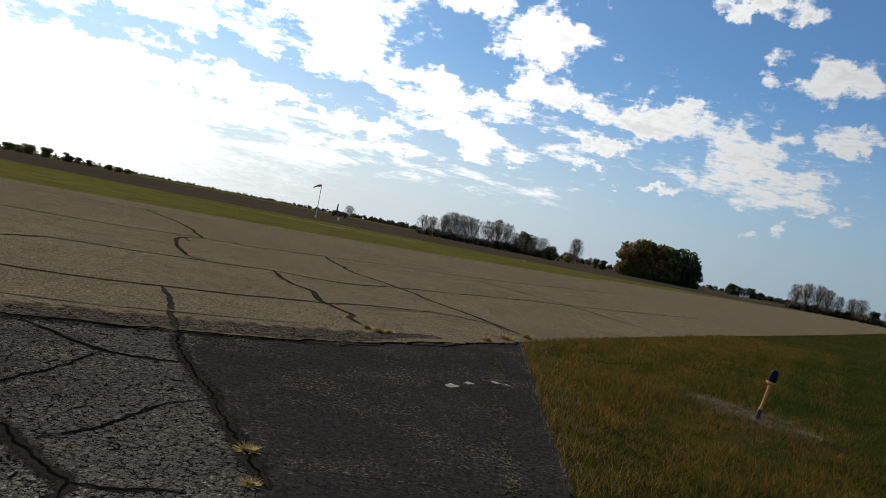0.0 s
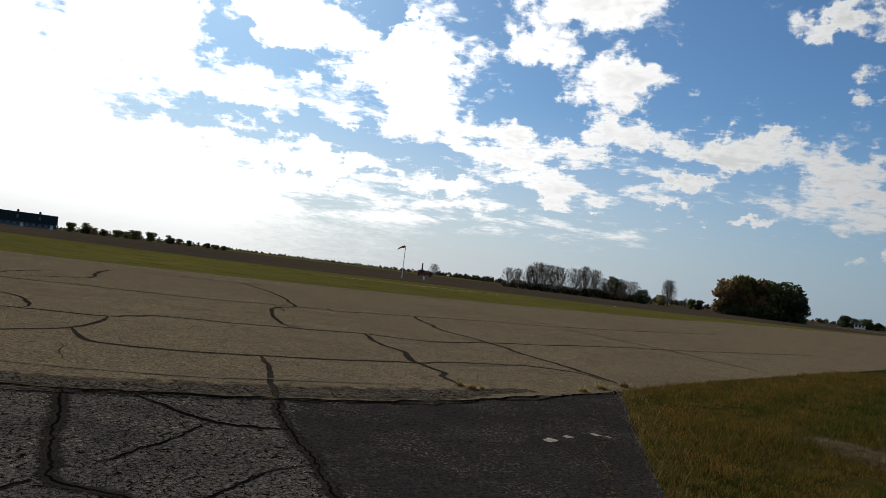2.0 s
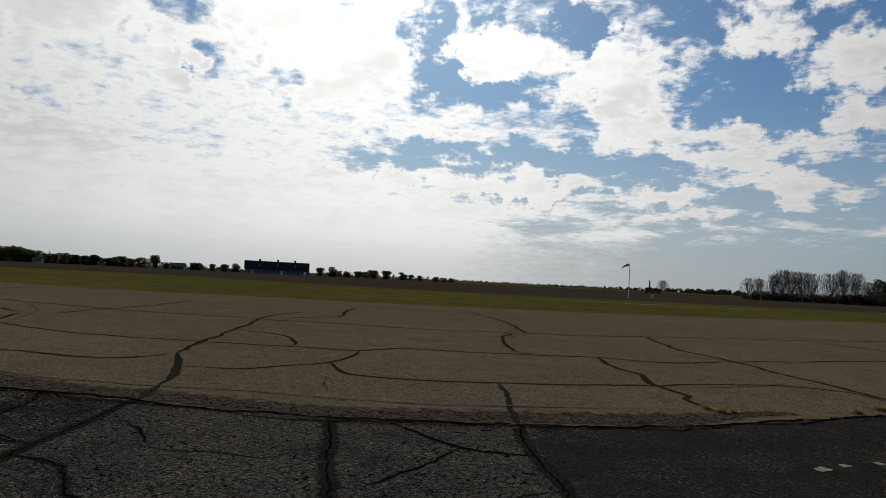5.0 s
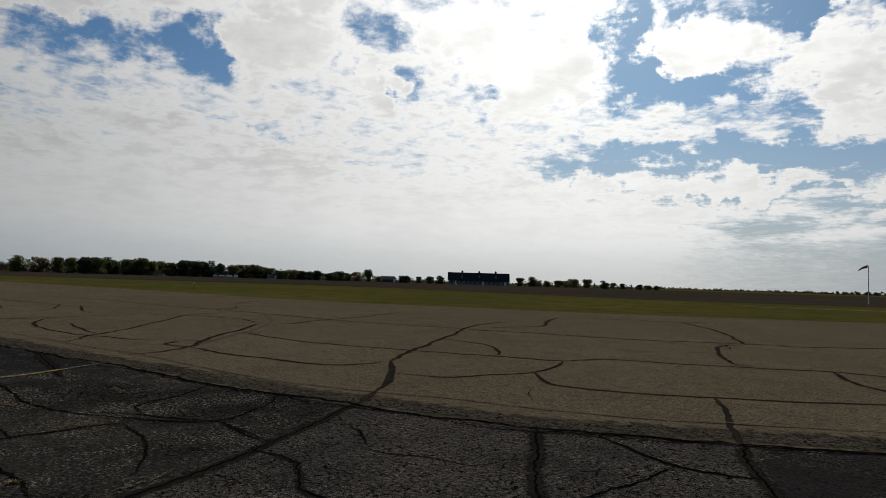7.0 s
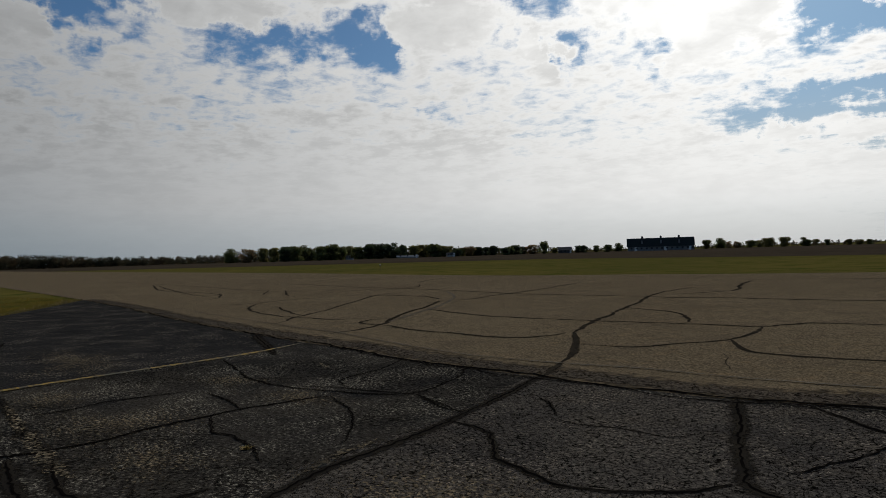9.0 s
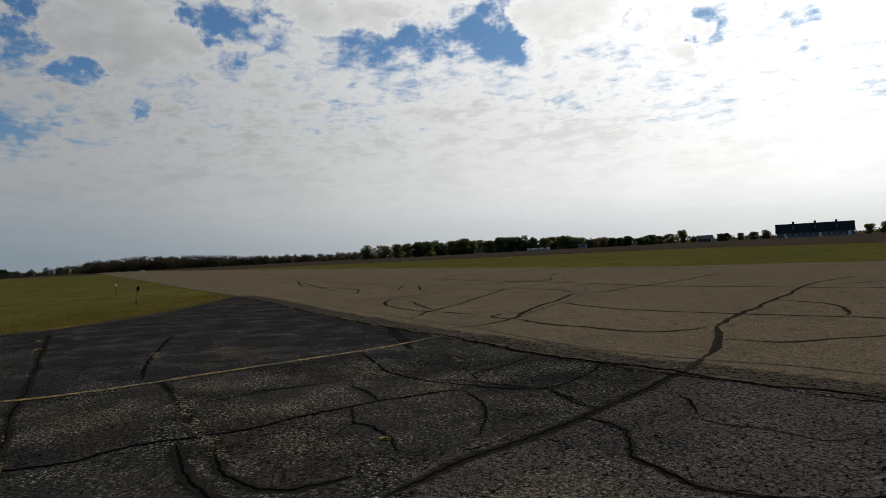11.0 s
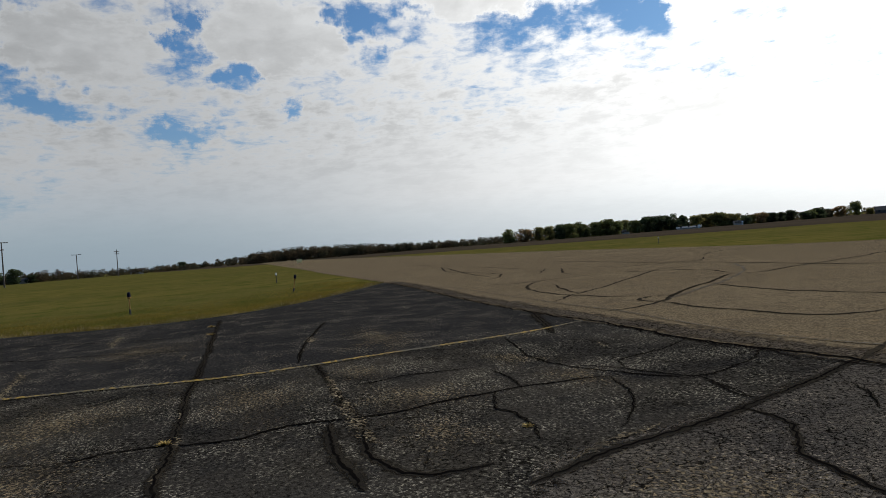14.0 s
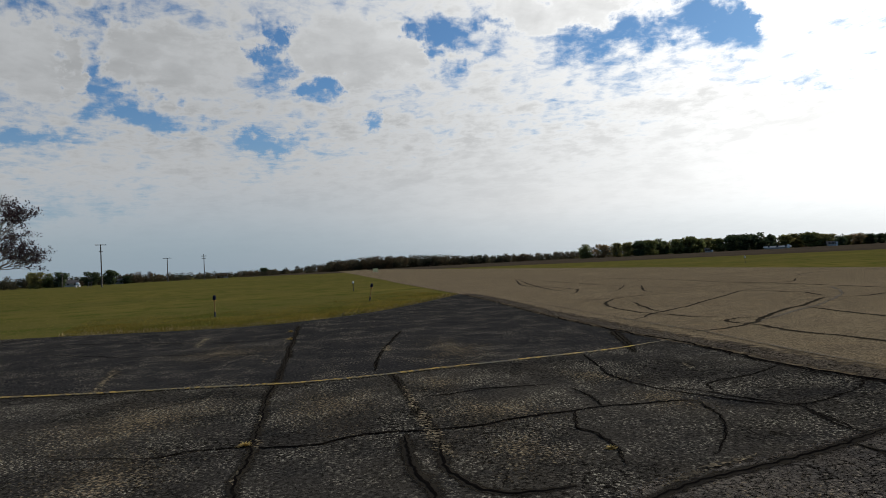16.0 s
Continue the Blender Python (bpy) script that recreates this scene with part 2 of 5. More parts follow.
def asphalt(name, base, layers, alligator=None, chip=(0.3, 0.28, 0.24), chips=0.5, bump=0.006, grit=52.0, rough=0.8, relief=0.005):
    """Worn asphalt: stains, stone chips, and, where asked, a net of fine cracks (scale, strength, patch threshold)."""
    mat = material(name, base, 0.88, 0, layers, [(26.0, relief), (70.0, bump)], 0.0)
    tree = mat.node_tree
    bsdf = tree.nodes["Principled BSDF"]
    place = tree.nodes.new("ShaderNodeNewGeometry").outputs["Position"]
    color = bsdf.inputs["Base Color"].links[0].from_socket

    def mixed(color, fac, other):
        blend = tree.nodes.new("ShaderNodeMix")
        blend.data_type = "RGBA"
        tree.links.new(fac, blend.inputs[0])
        tree.links.new(color, blend.inputs[6])
        blend.inputs[7].default_value = (*other, 1)
        return blend.outputs[2]

    def span(value, a, b, lo, hi):
        n = tree.nodes.new("ShaderNodeMapRange")
        for v, s in zip((a, b, lo, hi), list(n.inputs)[1:5]):
            s.default_value = v
        tree.links.new(value, n.inputs[0])
        return n.outputs[0]

    def times(a, b):
        n = tree.nodes.new("ShaderNodeMath")
        n.operation = "MULTIPLY"
        tree.links.new(a, n.inputs[0])
        tree.links.new(b, n.inputs[1])
        return n.outputs[0]

    def noisy(scale, detail, rough_noise=0.6):
        n = tree.nodes.new("ShaderNodeTexNoise")
        n.inputs["Scale"].default_value, n.inputs["Detail"].default_value, n.inputs["Roughness"].default_value = scale, detail, rough_noise
        tree.links.new(place, n.inputs["Vector"])
        return n

    stones = tree.nodes.new("ShaderNodeTexVoronoi")
    stones.inputs["Scale"].default_value = grit
    tree.links.new(place, stones.inputs["Vector"])
    wear = noisy(1.1, 5).outputs["Fac"]
    red = tree.nodes.new("ShaderNodeSeparateColor")
    tree.links.new(stones.outputs["Color"], red.inputs[0])
    sparkle = times(span(red.outputs[0], 1 - chips * 0.62, 1.0, 0, 0.8), span(wear, 0.36, 0.66, 0.05, 0.9))
    color = mixed(color, sparkle, chip)
    # crumbs of bare stone where the binder has worn off
    crumbs = times(span(noisy(31.0, 3, 0.65).outputs["Fac"], 0.565, 0.61, 0, 0.9), span(noisy(1.1, 6, 0.72).outputs["Fac"], 0.53 - chips * 0.2, 0.58, 0.03, 1.0))
    color = mixed(color, crumbs, chip)
    # the shade inside small pits, put into the colour as dark spots
    pit_shade = span(noisy(27.0, 4, 0.7).outputs["Fac"], 0.425, 0.355, 0, 0.9)
    color = mixed(color, pit_shade, tuple(v * 0.2 for v in base))
    if alligator:
        scale, strength, limit = alligator
        zone = noisy(0.35, 2).outputs["Fac"]
        for size, width, broken in ((scale, 0.055, 0.44), (scale * 0.42, 0.035, 0.40)):
            warp = noisy(size * 1.5, 4, 0.65)
            shift = tree.nodes.new("ShaderNodeVectorMath")
            shift.operation = "MULTIPLY_ADD"
            tree.links.new(warp.outputs["Color"], shift.inputs[0])
            shift.inputs[1].default_value = (1.1 / size, 1.1 / size, 0)
            tree.links.new(place, shift.inputs[2])
            cells = tree.nodes.new("ShaderNodeTexVoronoi")
            cells.feature = "DISTANCE_TO_EDGE"
            cells.inputs["Scale"].default_value = size
            tree.links.new(shift.outputs[0], cells.inputs["Vector"])
            net = times(span(cells.outputs["Distance"], width * 0.5, width * 1.0, strength, 0), span(zone, limit, limit + 0.12, 0, 1))
            net = times(net, span(noisy(size * 0.8, 3).outputs["Fac"], broken - 0.08, broken + 0.02, 0.12, 1.0))
            color = mixed(color, net, (0.003, 0.0026, 0.002))
    grain = tree.nodes.new("ShaderNodeTexNoise")
    grain.inputs["Scale"].default_value, grain.inputs["Detail"].default_value, grain.inputs["Roughness"].default_value = 24.0, 6.0, 0.8
    tree.links.new(place, grain.inputs["Vector"])
    hsv = tree.nodes.new("ShaderNodeHueSaturation")
    tree.links.new(span(grain.outputs["Fac"], 0.36, 0.64, 1 - rough, 1 + rough), hsv.inputs["Value"])
    tree.links.new(color, hsv.inputs["Color"])
    tree.links.new(hsv.outputs[0], bsdf.inputs["Base Color"])
    return mat


M = {
    "grass": material("mown_grass", (0.098, 0.088, 0.024), 1.0, 0, [(0.05, 5, 0.42, 0.62, (0.138, 0.112, 0.028)), (0.4, 6, 0.46, 0.64, (0.062, 0.072, 0.014)), (7.0, 6, 0.5, 0.75, (0.18, 0.135, 0.045))], [(9.0, 0.015)], 0.0),
    "blade": material("grass_blade", (0.175, 0.165, 0.030), 0.95, 0, [(0.11, 4, 0.42, 0.62, (0.225, 0.175, 0.042)), (1.1, 4, 0.48, 0.66, (0.10, 0.115, 0.018))], (), 0.05, island=0.2),
    "dry": material("dry_grass", (0.36, 0.27, 0.12), 0.95, 0, [(9.0, 3, 0.4, 0.7, (0.17, 0.12, 0.05))], (), 0.1, island=0.4),
    "straw": material("flattened_straw", (0.215, 0.150, 0.072), 0.95, 0, [(9.0, 3, 0.4, 0.7, (0.110, 0.076, 0.038))], (), 0.1, island=0.5),
    "soil": material("field_soil", (0.066, 0.050, 0.034), 1.0, 0, [(0.02, 4, 0.42, 0.6, (0.048, 0.038, 0.027)), (0.25, 5, 0.4, 0.7, (0.082, 0.062, 0.040))], [(2.0, 0.04)], 0.0),
    "stubble": material("pale_stubble", (0.30, 0.25, 0.15), 1.0, 0, [(0.05, 4, 0.4, 0.7, (0.2, 0.17, 0.1))], (), 0.05),
    "runway": asphalt("old_runway_asphalt", (0.1656, 0.1264, 0.0770), [(2.6, 6, 0.54, 0.66, (0.2070, 0.1469, 0.0808)), (0.18, 5, 0.42, 0.66, (0.1962, 0.1497, 0.0902)), (0.9, 6, 0.5, 0.75, (0.1384, 0.1063, 0.0685)), (6.0, 5, 0.5, 0.75, (0.0770, 0.0606, 0.0394))], None, (0.2578, 0.1914, 0.1125), 0.55, rough=0.85),
    "margin": asphalt("runway_margin_asphalt", (0.1105, 0.0882, 0.0642), [(0.8, 5, 0.4, 0.7, (0.0765, 0.0626, 0.0477))], (13.0, 0.9, 0.25), (0.1424, 0.1183, 0.0795), 0.5),
    "apron": asphalt("worn_apron_asphalt", (0.0367, 0.0327, 0.0277), [(0.22, 5, 0.45, 0.62, (0.0508, 0.0439, 0.0344)), (1.2, 6, 0.5, 0.72, (0.0225, 0.0212, 0.0200)), (0.5, 6, 0.6, 0.74, (0.0547, 0.0499, 0.0420))], (13.0, 0.75, 0.45), (0.3779, 0.3379, 0.2531), 0.27),
    "patch": asphalt("dark_resurfaced_asphalt", (0.0330, 0.0285, 0.0250), [(0.9, 6, 0.48, 0.7, (0.0390, 0.0340, 0.0300)), (8.0, 4, 0.55, 0.75, (0.0190, 0.0178, 0.0168))], None, (0.1488, 0.1250, 0.0900), 0.20, rough=0.5),
    "specks": asphalt("scattered_tan_grit", (0.0760, 0.0620, 0.0430), [(3.0, 6, 0.48, 0.58, (0.0450, 0.0390, 0.0300))], None, (0.1900, 0.1520, 0.1000), 0.4),
    "crazed": asphalt("crazed_asphalt", (0.1099, 0.0946, 0.0761), [(0.5, 5, 0.42, 0.62, (0.0677, 0.0596, 0.0511)), (1.3, 6, 0.52, 0.72, (0.1126, 0.0934, 0.0710))], (23.0, 0.95, 0.12), (0.2982, 0.2500, 0.1856), 0.25),
    "sealcoat": asphalt("dark_sealed_asphalt", (0.0300, 0.0280, 0.0262), [(0.3, 5, 0.45, 0.62, (0.0370, 0.0340, 0.0310)), (1.6, 6, 0.5, 0.7, (0.0210, 0.0202, 0.0200))], None, (0.2800, 0.2400, 0.1700), 0.14),
    "worn": asphalt("tan_worn_asphalt", (0.1500, 0.1180, 0.0740), [(1.5, 6, 0.45, 0.62, (0.0900, 0.0730, 0.0500))], None, (0.36, 0.28, 0.17), 0.5),
    "loose": asphalt("loose_tan_grit", (0.1105, 0.0875, 0.0563), [(3.0, 6, 0.48, 0.58, (0.0390, 0.0331, 0.0252))], None, (0.42, 0.34, 0.21), 0.6),
    "thatch": material("dead_thatch", (0.034, 0.036, 0.008), 1.0, 0, [(0.3, 5, 0.46, 0.6, (0.056, 0.042, 0.012)), (4.0, 6, 0.5, 0.7, (0.022, 0.026, 0.005))], [(12.0, 0.02)], 0.0),
    "rust_blade": material("rust_and_olive_grass_blade", (0.190, 0.110, 0.027), 0.95, 0, [(0.7, 4, 0.46, 0.64, (0.135, 0.088, 0.019)), (2.4, 4, 0.54, 0.68, (0.060, 0.064, 0.010))], (), 0.05, island=0.55),
    "green_blade": material("dark_green_grass_blade", (0.044, 0.060, 0.010), 0.95, 0, [(0.4, 4, 0.5, 0.64, (0.080, 0.068, 0.014)), (2.4, 4, 0.5, 0.66, (0.060, 0.080, 0.012))], (), 0.05, island=0.5),
    "gold_blade": material("golden_grass_blade", (0.1900, 0.1430, 0.0300), 0.95, 0, [(0.4, 4, 0.45, 0.64, (0.1350, 0.1180, 0.0240))], (), 0.05, island=0.3),
    "tar": material("crack_sealant", (0.0340, 0.0280, 0.0200), 0.95, 0, [(3.0, 4, 0.45, 0.75, (0.0600, 0.0480, 0.0320)), (18.0, 4, 0.5, 0.7, (0.0190, 0.0170, 0.0140))], [(30.0, 0.006)], 0.0),
    "seal": material("worn_sealant", (0.0250, 0.0215, 0.0168), 0.95, 0, [(2.0, 5, 0.42, 0.7, (0.0385, 0.0320, 0.0225)), (14.0, 4, 0.5, 0.8, (0.0152, 0.0136, 0.0130))], [(30.0, 0.006)], 0.0),
    "weed": material("straw_weed", (0.46, 0.32, 0.10), 0.95, 0, [(9.0, 3, 0.4, 0.7, (0.30, 0.21, 0.07))], (), 0.1, island=0.35),
    "gap": material("open_crack", (0.006, 0.005, 0.0045), 1.0, 0, [(5.0, 4, 0.55, 0.8, (0.016, 0.014, 0.010))], (), 0.0),
    "yellow": material("worn_yellow_paint", (0.40, 0.25, 0.025), 0.85, 0, [(1.3, 6, 0.45, 0.62, (0.11, 0.095, 0.05)), (14.0, 6, 0.44, 0.56, (0.045, 0.038, 0.026))], [(60.0, 0.003)], 0.3),
    "pale": material("faded_white_paint", (0.135, 0.108, 0.072), 0.9, 0, [(1.5, 6, 0.42, 0.6, (0.085, 0.068, 0.045))], (), 0.05),
    "chalk": material("chalky_spill", (0.36, 0.32, 0.25), 0.95, 0, [(12.0, 4, 0.4, 0.7, (0.2, 0.18, 0.15))], (), 0.1),
    "bark": material("bark", (0.1125, 0.09, 0.069), 0.95, 0, [(3.0, 5, 0.4, 0.7, (0.0675, 0.0555, 0.045))], [(12.0, 0.03)], 0.1, objects=0.25),
    "twig": material("bare_twigs", (0.27, 0.215, 0.165), 0.95, 0, [(1.0, 3, 0.4, 0.7, (0.12, 0.099, 0.0825))], (), 0.1, objects=0.2),
    "g": material("green_leaves", (0.1375, 0.1566, 0.0558), 0.85, 0, [(0.25, 3, 0.4, 0.65, (0.1495, 0.1495, 0.0538))], (), 0.15, island=0.4, objects=0.25),
    "d": material("dark_green_leaves", (0.0793, 0.1016, 0.0485), 0.85, 0, [(0.25, 3, 0.4, 0.65, (0.0768, 0.0931, 0.0443))], (), 0.15, island=0.4, objects=0.25),
    "y": material("yellowing_leaves", (0.2249, 0.1915, 0.0662), 0.85, 0, [(0.3, 3, 0.4, 0.65, (0.1541, 0.1541, 0.0555))], (), 0.15, island=0.4, objects=0.25),
    "o": material("rust_brown_leaves", (0.2493, 0.1570, 0.0743), 0.85, 0, [(0.3, 3, 0.4, 0.65, (0.1428, 0.1195, 0.0573))], (), 0.15, island=0.4, objects=0.25),
    "w": material("far_woodland_leaves", (0.0968, 0.0862, 0.0546), 0.9, 0, [(0.035, 4, 0.44, 0.56, (0.1144, 0.0836, 0.0484)), (0.2, 3, 0.45, 0.65, (0.0484, 0.0510, 0.0317))], (), 0.05, island=0.4),
    "purple": material("plum_leaves", (0.0289, 0.0215, 0.0255), 0.8, 0, [(0.8, 3, 0.4, 0.7, (0.0454, 0.0248, 0.0262))], (), 0.2, island=0.5),
    "roof": material("dark_teal_metal_roof", (0.030, 0.037, 0.036), 0.95, 0.0, [(0.4, 4, 0.4, 0.7, (0.024, 0.034, 0.036))], (), 0.03),
    "barnwall": material("grey_barn_siding", (0.17, 0.18, 0.185), 0.8, 0, [(0.6, 4, 0.4, 0.7, (0.12, 0.125, 0.125))], (), 0.2),
    "white": material("white_paint", (0.75, 0.75, 0.72), 0.6, 0, [(4.0, 4, 0.5, 0.8, (0.55, 0.54, 0.5))], (), 0.4),
    "galv": material("galvanised_steel", (0.42, 0.42, 0.42), 0.45, 0.7, [(3.0, 4, 0.4, 0.7, (0.3, 0.3, 0.3))], (), 0.4),
    "orange": material("faded_orange_cloth", (0.50, 0.13, 0.05), 0.9, 0, [(2.0, 4, 0.4, 0.7, (0.34, 0.12, 0.07))], (), 0.1),
    "red": material("red_machine_paint", (0.16, 0.028, 0.022), 0.6, 0, [(1.5, 4, 0.4, 0.7, (0.09, 0.03, 0.025))], (), 0.4),
    "dark": material("dark_steel", (0.03, 0.03, 0.032), 0.6, 0.3, [(2.0, 4, 0.4, 0.7, (0.05, 0.045, 0.04))], (), 0.4),
    "stake": material("yellow_stake_paint", (0.46, 0.25, 0.06), 0.7, 0, [(18.0, 4, 0.45, 0.7, (0.38, 0.22, 0.09))], (), 0.3),
    "blue": material("blue_lens_glass", (0.003, 0.003, 0.016), 0.6, 0, [(8.0, 3, 0.4, 0.7, (0.005, 0.006, 0.02))], (), 0.12),
    "wood": material("weathered_pole_wood", (0.14, 0.12, 0.10), 0.95, 0, [(2.0, 5, 0.4, 0.7, (0.095, 0.08, 0.066))], [(15.0, 0.01)], 0.1),
    "signyellow": material("yellow_sign_panel", (0.85, 0.74, 0.36), 0.6, 0, [(3.0, 4, 0.5, 0.8, (0.6, 0.5, 0.16))], (), 0.3),
    "brick": material("house_siding", (0.42, 0.40, 0.37), 0.85, 0, [(1.0, 4, 0.4, 0.7, (0.33, 0.31, 0.28))], (), 0.2, objects=0.3),
    "shingle": material("dark_shingles", (0.06, 0.056, 0.055), 0.9, 0, [(1.5, 4, 0.4, 0.7, (0.085, 0.08, 0.078))], (), 0.2),
    "glass": material("dark_window_glass", (0.02, 0.024, 0.03), 0.1, 0, [(1.0, 2, 0.4, 0.7, (0.03, 0.035, 0.04))], (), 0.6),
}


for key in ("g", "d", "y", "o", "w", "purple", "blade", "rust_blade", "green_blade", "gold_blade"):      # thin leaves let some light through
    nodes = M[key].node_tree
    shader = nodes.nodes["Principled BSDF"]
    thin = nodes.nodes.new("ShaderNodeBsdfTranslucent")
    nodes.links.new(shader.inputs["Base Color"].links[0].from_socket, thin.inputs["Color"])
    both = nodes.nodes.new("ShaderNodeMixShader")
    both.inputs[0].default_value = 0.6
    nodes.links.new(shader.outputs[0], both.inputs[1])
    nodes.links.new(thin.outputs[0], both.inputs[2])
    nodes.links.new(both.outputs[0], nodes.nodes["Material Output"].inputs["Surface"])


def fray(mat, scale, amount, lo, hi):
    """Lets a strip thin out in crumbs towards its edges, which its UV map marks."""
    tree = mat.node_tree
    u = tree.nodes.new("ShaderNodeSeparateXYZ")
    tree.links.new(tree.nodes.new("ShaderNodeTexCoord").outputs["UV"], u.inputs[0])
    tex = tree.nodes.new("ShaderNodeTexNoise")
    tex.inputs["Scale"].default_value, tex.inputs["Detail"].default_value = scale, 4
    tree.links.new(tree.nodes.new("ShaderNodeNewGeometry").outputs["Position"], tex.inputs["Vector"])
    add = tree.nodes.new("ShaderNodeMath")
    add.operation = "MULTIPLY_ADD"
    add.inputs[1].default_value = amount
    tree.links.new(tex.outputs["Fac"], add.inputs[0])
    tree.links.new(u.outputs[0], add.inputs[2])
    span = tree.nodes.new("ShaderNodeMapRange")
    span.inputs[1].default_value, span.inputs[2].default_value = lo, hi
    tree.links.new(add.outputs[0], span.inputs[0])
    tree.links.new(span.outputs[0], tree.nodes["Principled BSDF"].inputs["Alpha"])


fray(M["seal"], 14.0, 1.4, 0.75, 1.35)
fray(M["tar"], 12.0, 1.6, 0.62, 1.15)
fray(M["loose"], 24.0, 5.0, 3.05, 3.45)
fray(M["specks"], 30.0, 5.0, 3.3, 3.7)
fray(M["worn"], 26.0, 5.0, 3.15, 3.65)
fray(M["margin"], 6.0, 1.6, 0.9, 1.5)
fray(M["pale"], 7.0, 2.6, 1.3, 1.8)
fray(M["crazed"], 7.0, 1.6, 0.9, 1.4)


# ---- helpers for meshes ----
def mesh_object(name, verts, faces, mat, parent=None, smooth=False):
    data = bpy.data.meshes.new(name)
    data.from_pydata(verts, [], faces)
    data.materials.append(mat)
    if smooth:
        data.polygons.foreach_set("use_smooth", [True] * len(data.polygons))
    ob = new(name, data)
    ob.parent = parent
    return ob


def part(name, bm, mat, parent, label=""):
    data = bpy.data.meshes.new(name)
    bm.to_mesh(data)
    bm.free()
    data.materials.append(mat)
    ob = new(name, data)
    ob.parent = parent
    return tagged(ob, label)


def empty(name, x, y, z=0.0, turn=0.0):
    ob = new(name)
    ob.matrix_basis = pose(x, y, z, 0, 0, turn)
    return ob


def polar(az, dist):
    return -math.sin(radians(az)) * dist, math.cos(radians(az)) * dist


def curve_points(points, step):
    """A smooth line through the points, a vertex about every step metres."""
    pts = [Vector((*p, 0)) for p in points]
    ends = [2 * pts[0] - pts[1], *pts, 2 * pts[-1] - pts[-2]]
    out = []
    for a, b, c, d in zip(ends, ends[1:], ends[2:], ends[3:]):
        n = max(2, int((c - b).length / step))
        for i in range(n):
            u = i / n
            out.append(0.5 * (2 * b + (c - a) * u + (2 * a - 5 * b + 4 * c - d) * u * u + (3 * b - a - 3 * c + d) * u ** 3))
    return out + [pts[-1]]


def sheet(name, outline, z, mat, parent=None):
    """A flat piece of ground inside an outline, facing up."""
    if sum(a[0] * b[1] - b[0] * a[1] for a, b in zip(outline, [*outline[1:], outline[0]])) < 0:
        outline = outline[::-1]
    bm = bmesh.new()
    face = bm.faces.new([bm.verts.new((p[0], p[1], z)) for p in outline])
    face.normal_update()
    bmesh.ops.triangulate(bm, faces=bm.faces[:], ngon_method="EAR_CLIP")
    return part(name, bm, mat, parent)


def edge_map(ob, values):
    """Marks how far each vertex lies from the edge of its strip, 0 to 1."""
    layer = ob.data.uv_layers.new(name="edge")
    index = [0] * len(ob.data.loops)
    ob.data.loops.foreach_get("vertex_index", index)
    layer.data.foreach_set("uv", [v for i in index for v in (values[i], 0.0)])
    return ob


def ribbon(name, points, width, z, mat, parent, jitter=0.0, step=0.25, ragged=0.0, seed=0, jag=0.0):
    """A strip along a smooth line, wandering and uneven in width."""
    line = curve_points(points, step)
    rnd = random.Random(seed)
    verts, faces, edge = [], [], []
    for i, p in enumerate(line):
        way = (line[min(i + 1, len(line) - 1)] - line[max(i - 1, 0)]).normalized()
        side = Vector((-way.y, way.x, 0))
        off = jitter * sum(noise.noise((p.x * f, p.y * f, seed)) * a for f, a in ((0.8, 1.3), (2.6, 0.8), (7.0, 0.45), (19.0, 0.28)))
        off += jag * rnd.uniform(-1, 1)
        taper = min(1.0, 0.3 + 0.12 * min(i, len(line) - 1 - i))
        for s in (-1, 0, 1):
            half = width / 2 * taper * max(0.25, 1 + ragged * (0.7 * noise.noise((p.x * 1.1, p.y * 1.1, seed + 3 * s)) + 0.45 * noise.noise((p.x * 5, p.y * 5, seed + 7 * s)) + 0.18 * (rnd.random() - 0.5)))
            q = p + side * (off + s * half)
            verts.append((q.x, q.y, z))
            edge.append(0.0 if s else 1.0)
        if i:
            a = 3 * i - 3
            faces += [(a, a + 3, a + 4, a + 1), (a + 1, a + 4, a + 5, a + 2)]
    return edge_map(mesh_object(name, verts, [f[::-1] for f in faces], mat, parent), edge)


def blotch(name, x, y, rx, ry, z, mat, parent, seed, turn=0.0, n=48):
    """A worn area with a ragged outline."""
    verts, edge = [(x, y, z)], [1.0]
    for j in range(n):
        a = 2 * math.pi * j / n
        k = 1 + 0.8 * noise.noise((math.cos(a) * 1.6, math.sin(a) * 1.6, seed))
        dx, dy = rx * math.cos(a) * k, ry * math.sin(a) * k
        verts.append((x + dx * math.cos(turn) - dy * math.sin(turn), y + dx * math.sin(turn) + dy * math.cos(turn), z))
        edge.append(0.0)
    return edge_map(mesh_object(name, verts, [(0, 1 + j, 1 + (j + 1) % n) for j in range(n)], mat, parent), edge)


def box(bm, x0, y0, z0, x1, y1, z1, bevel=0.0):
    got = bmesh.ops.create_cube(bm, size=1.0)
    verts = got["verts"]
    for v in verts:
        v.co = Vector((x0 + (v.co.x + 0.5) * (x1 - x0), y0 + (v.co.y + 0.5) * (y1 - y0), z0 + (v.co.z + 0.5) * (z1 - z0)))
    if bevel:
        bmesh.ops.bevel(bm, geom=list({e for v in verts for e in v.link_edges}), offset=bevel, segments=2, affect="EDGES")


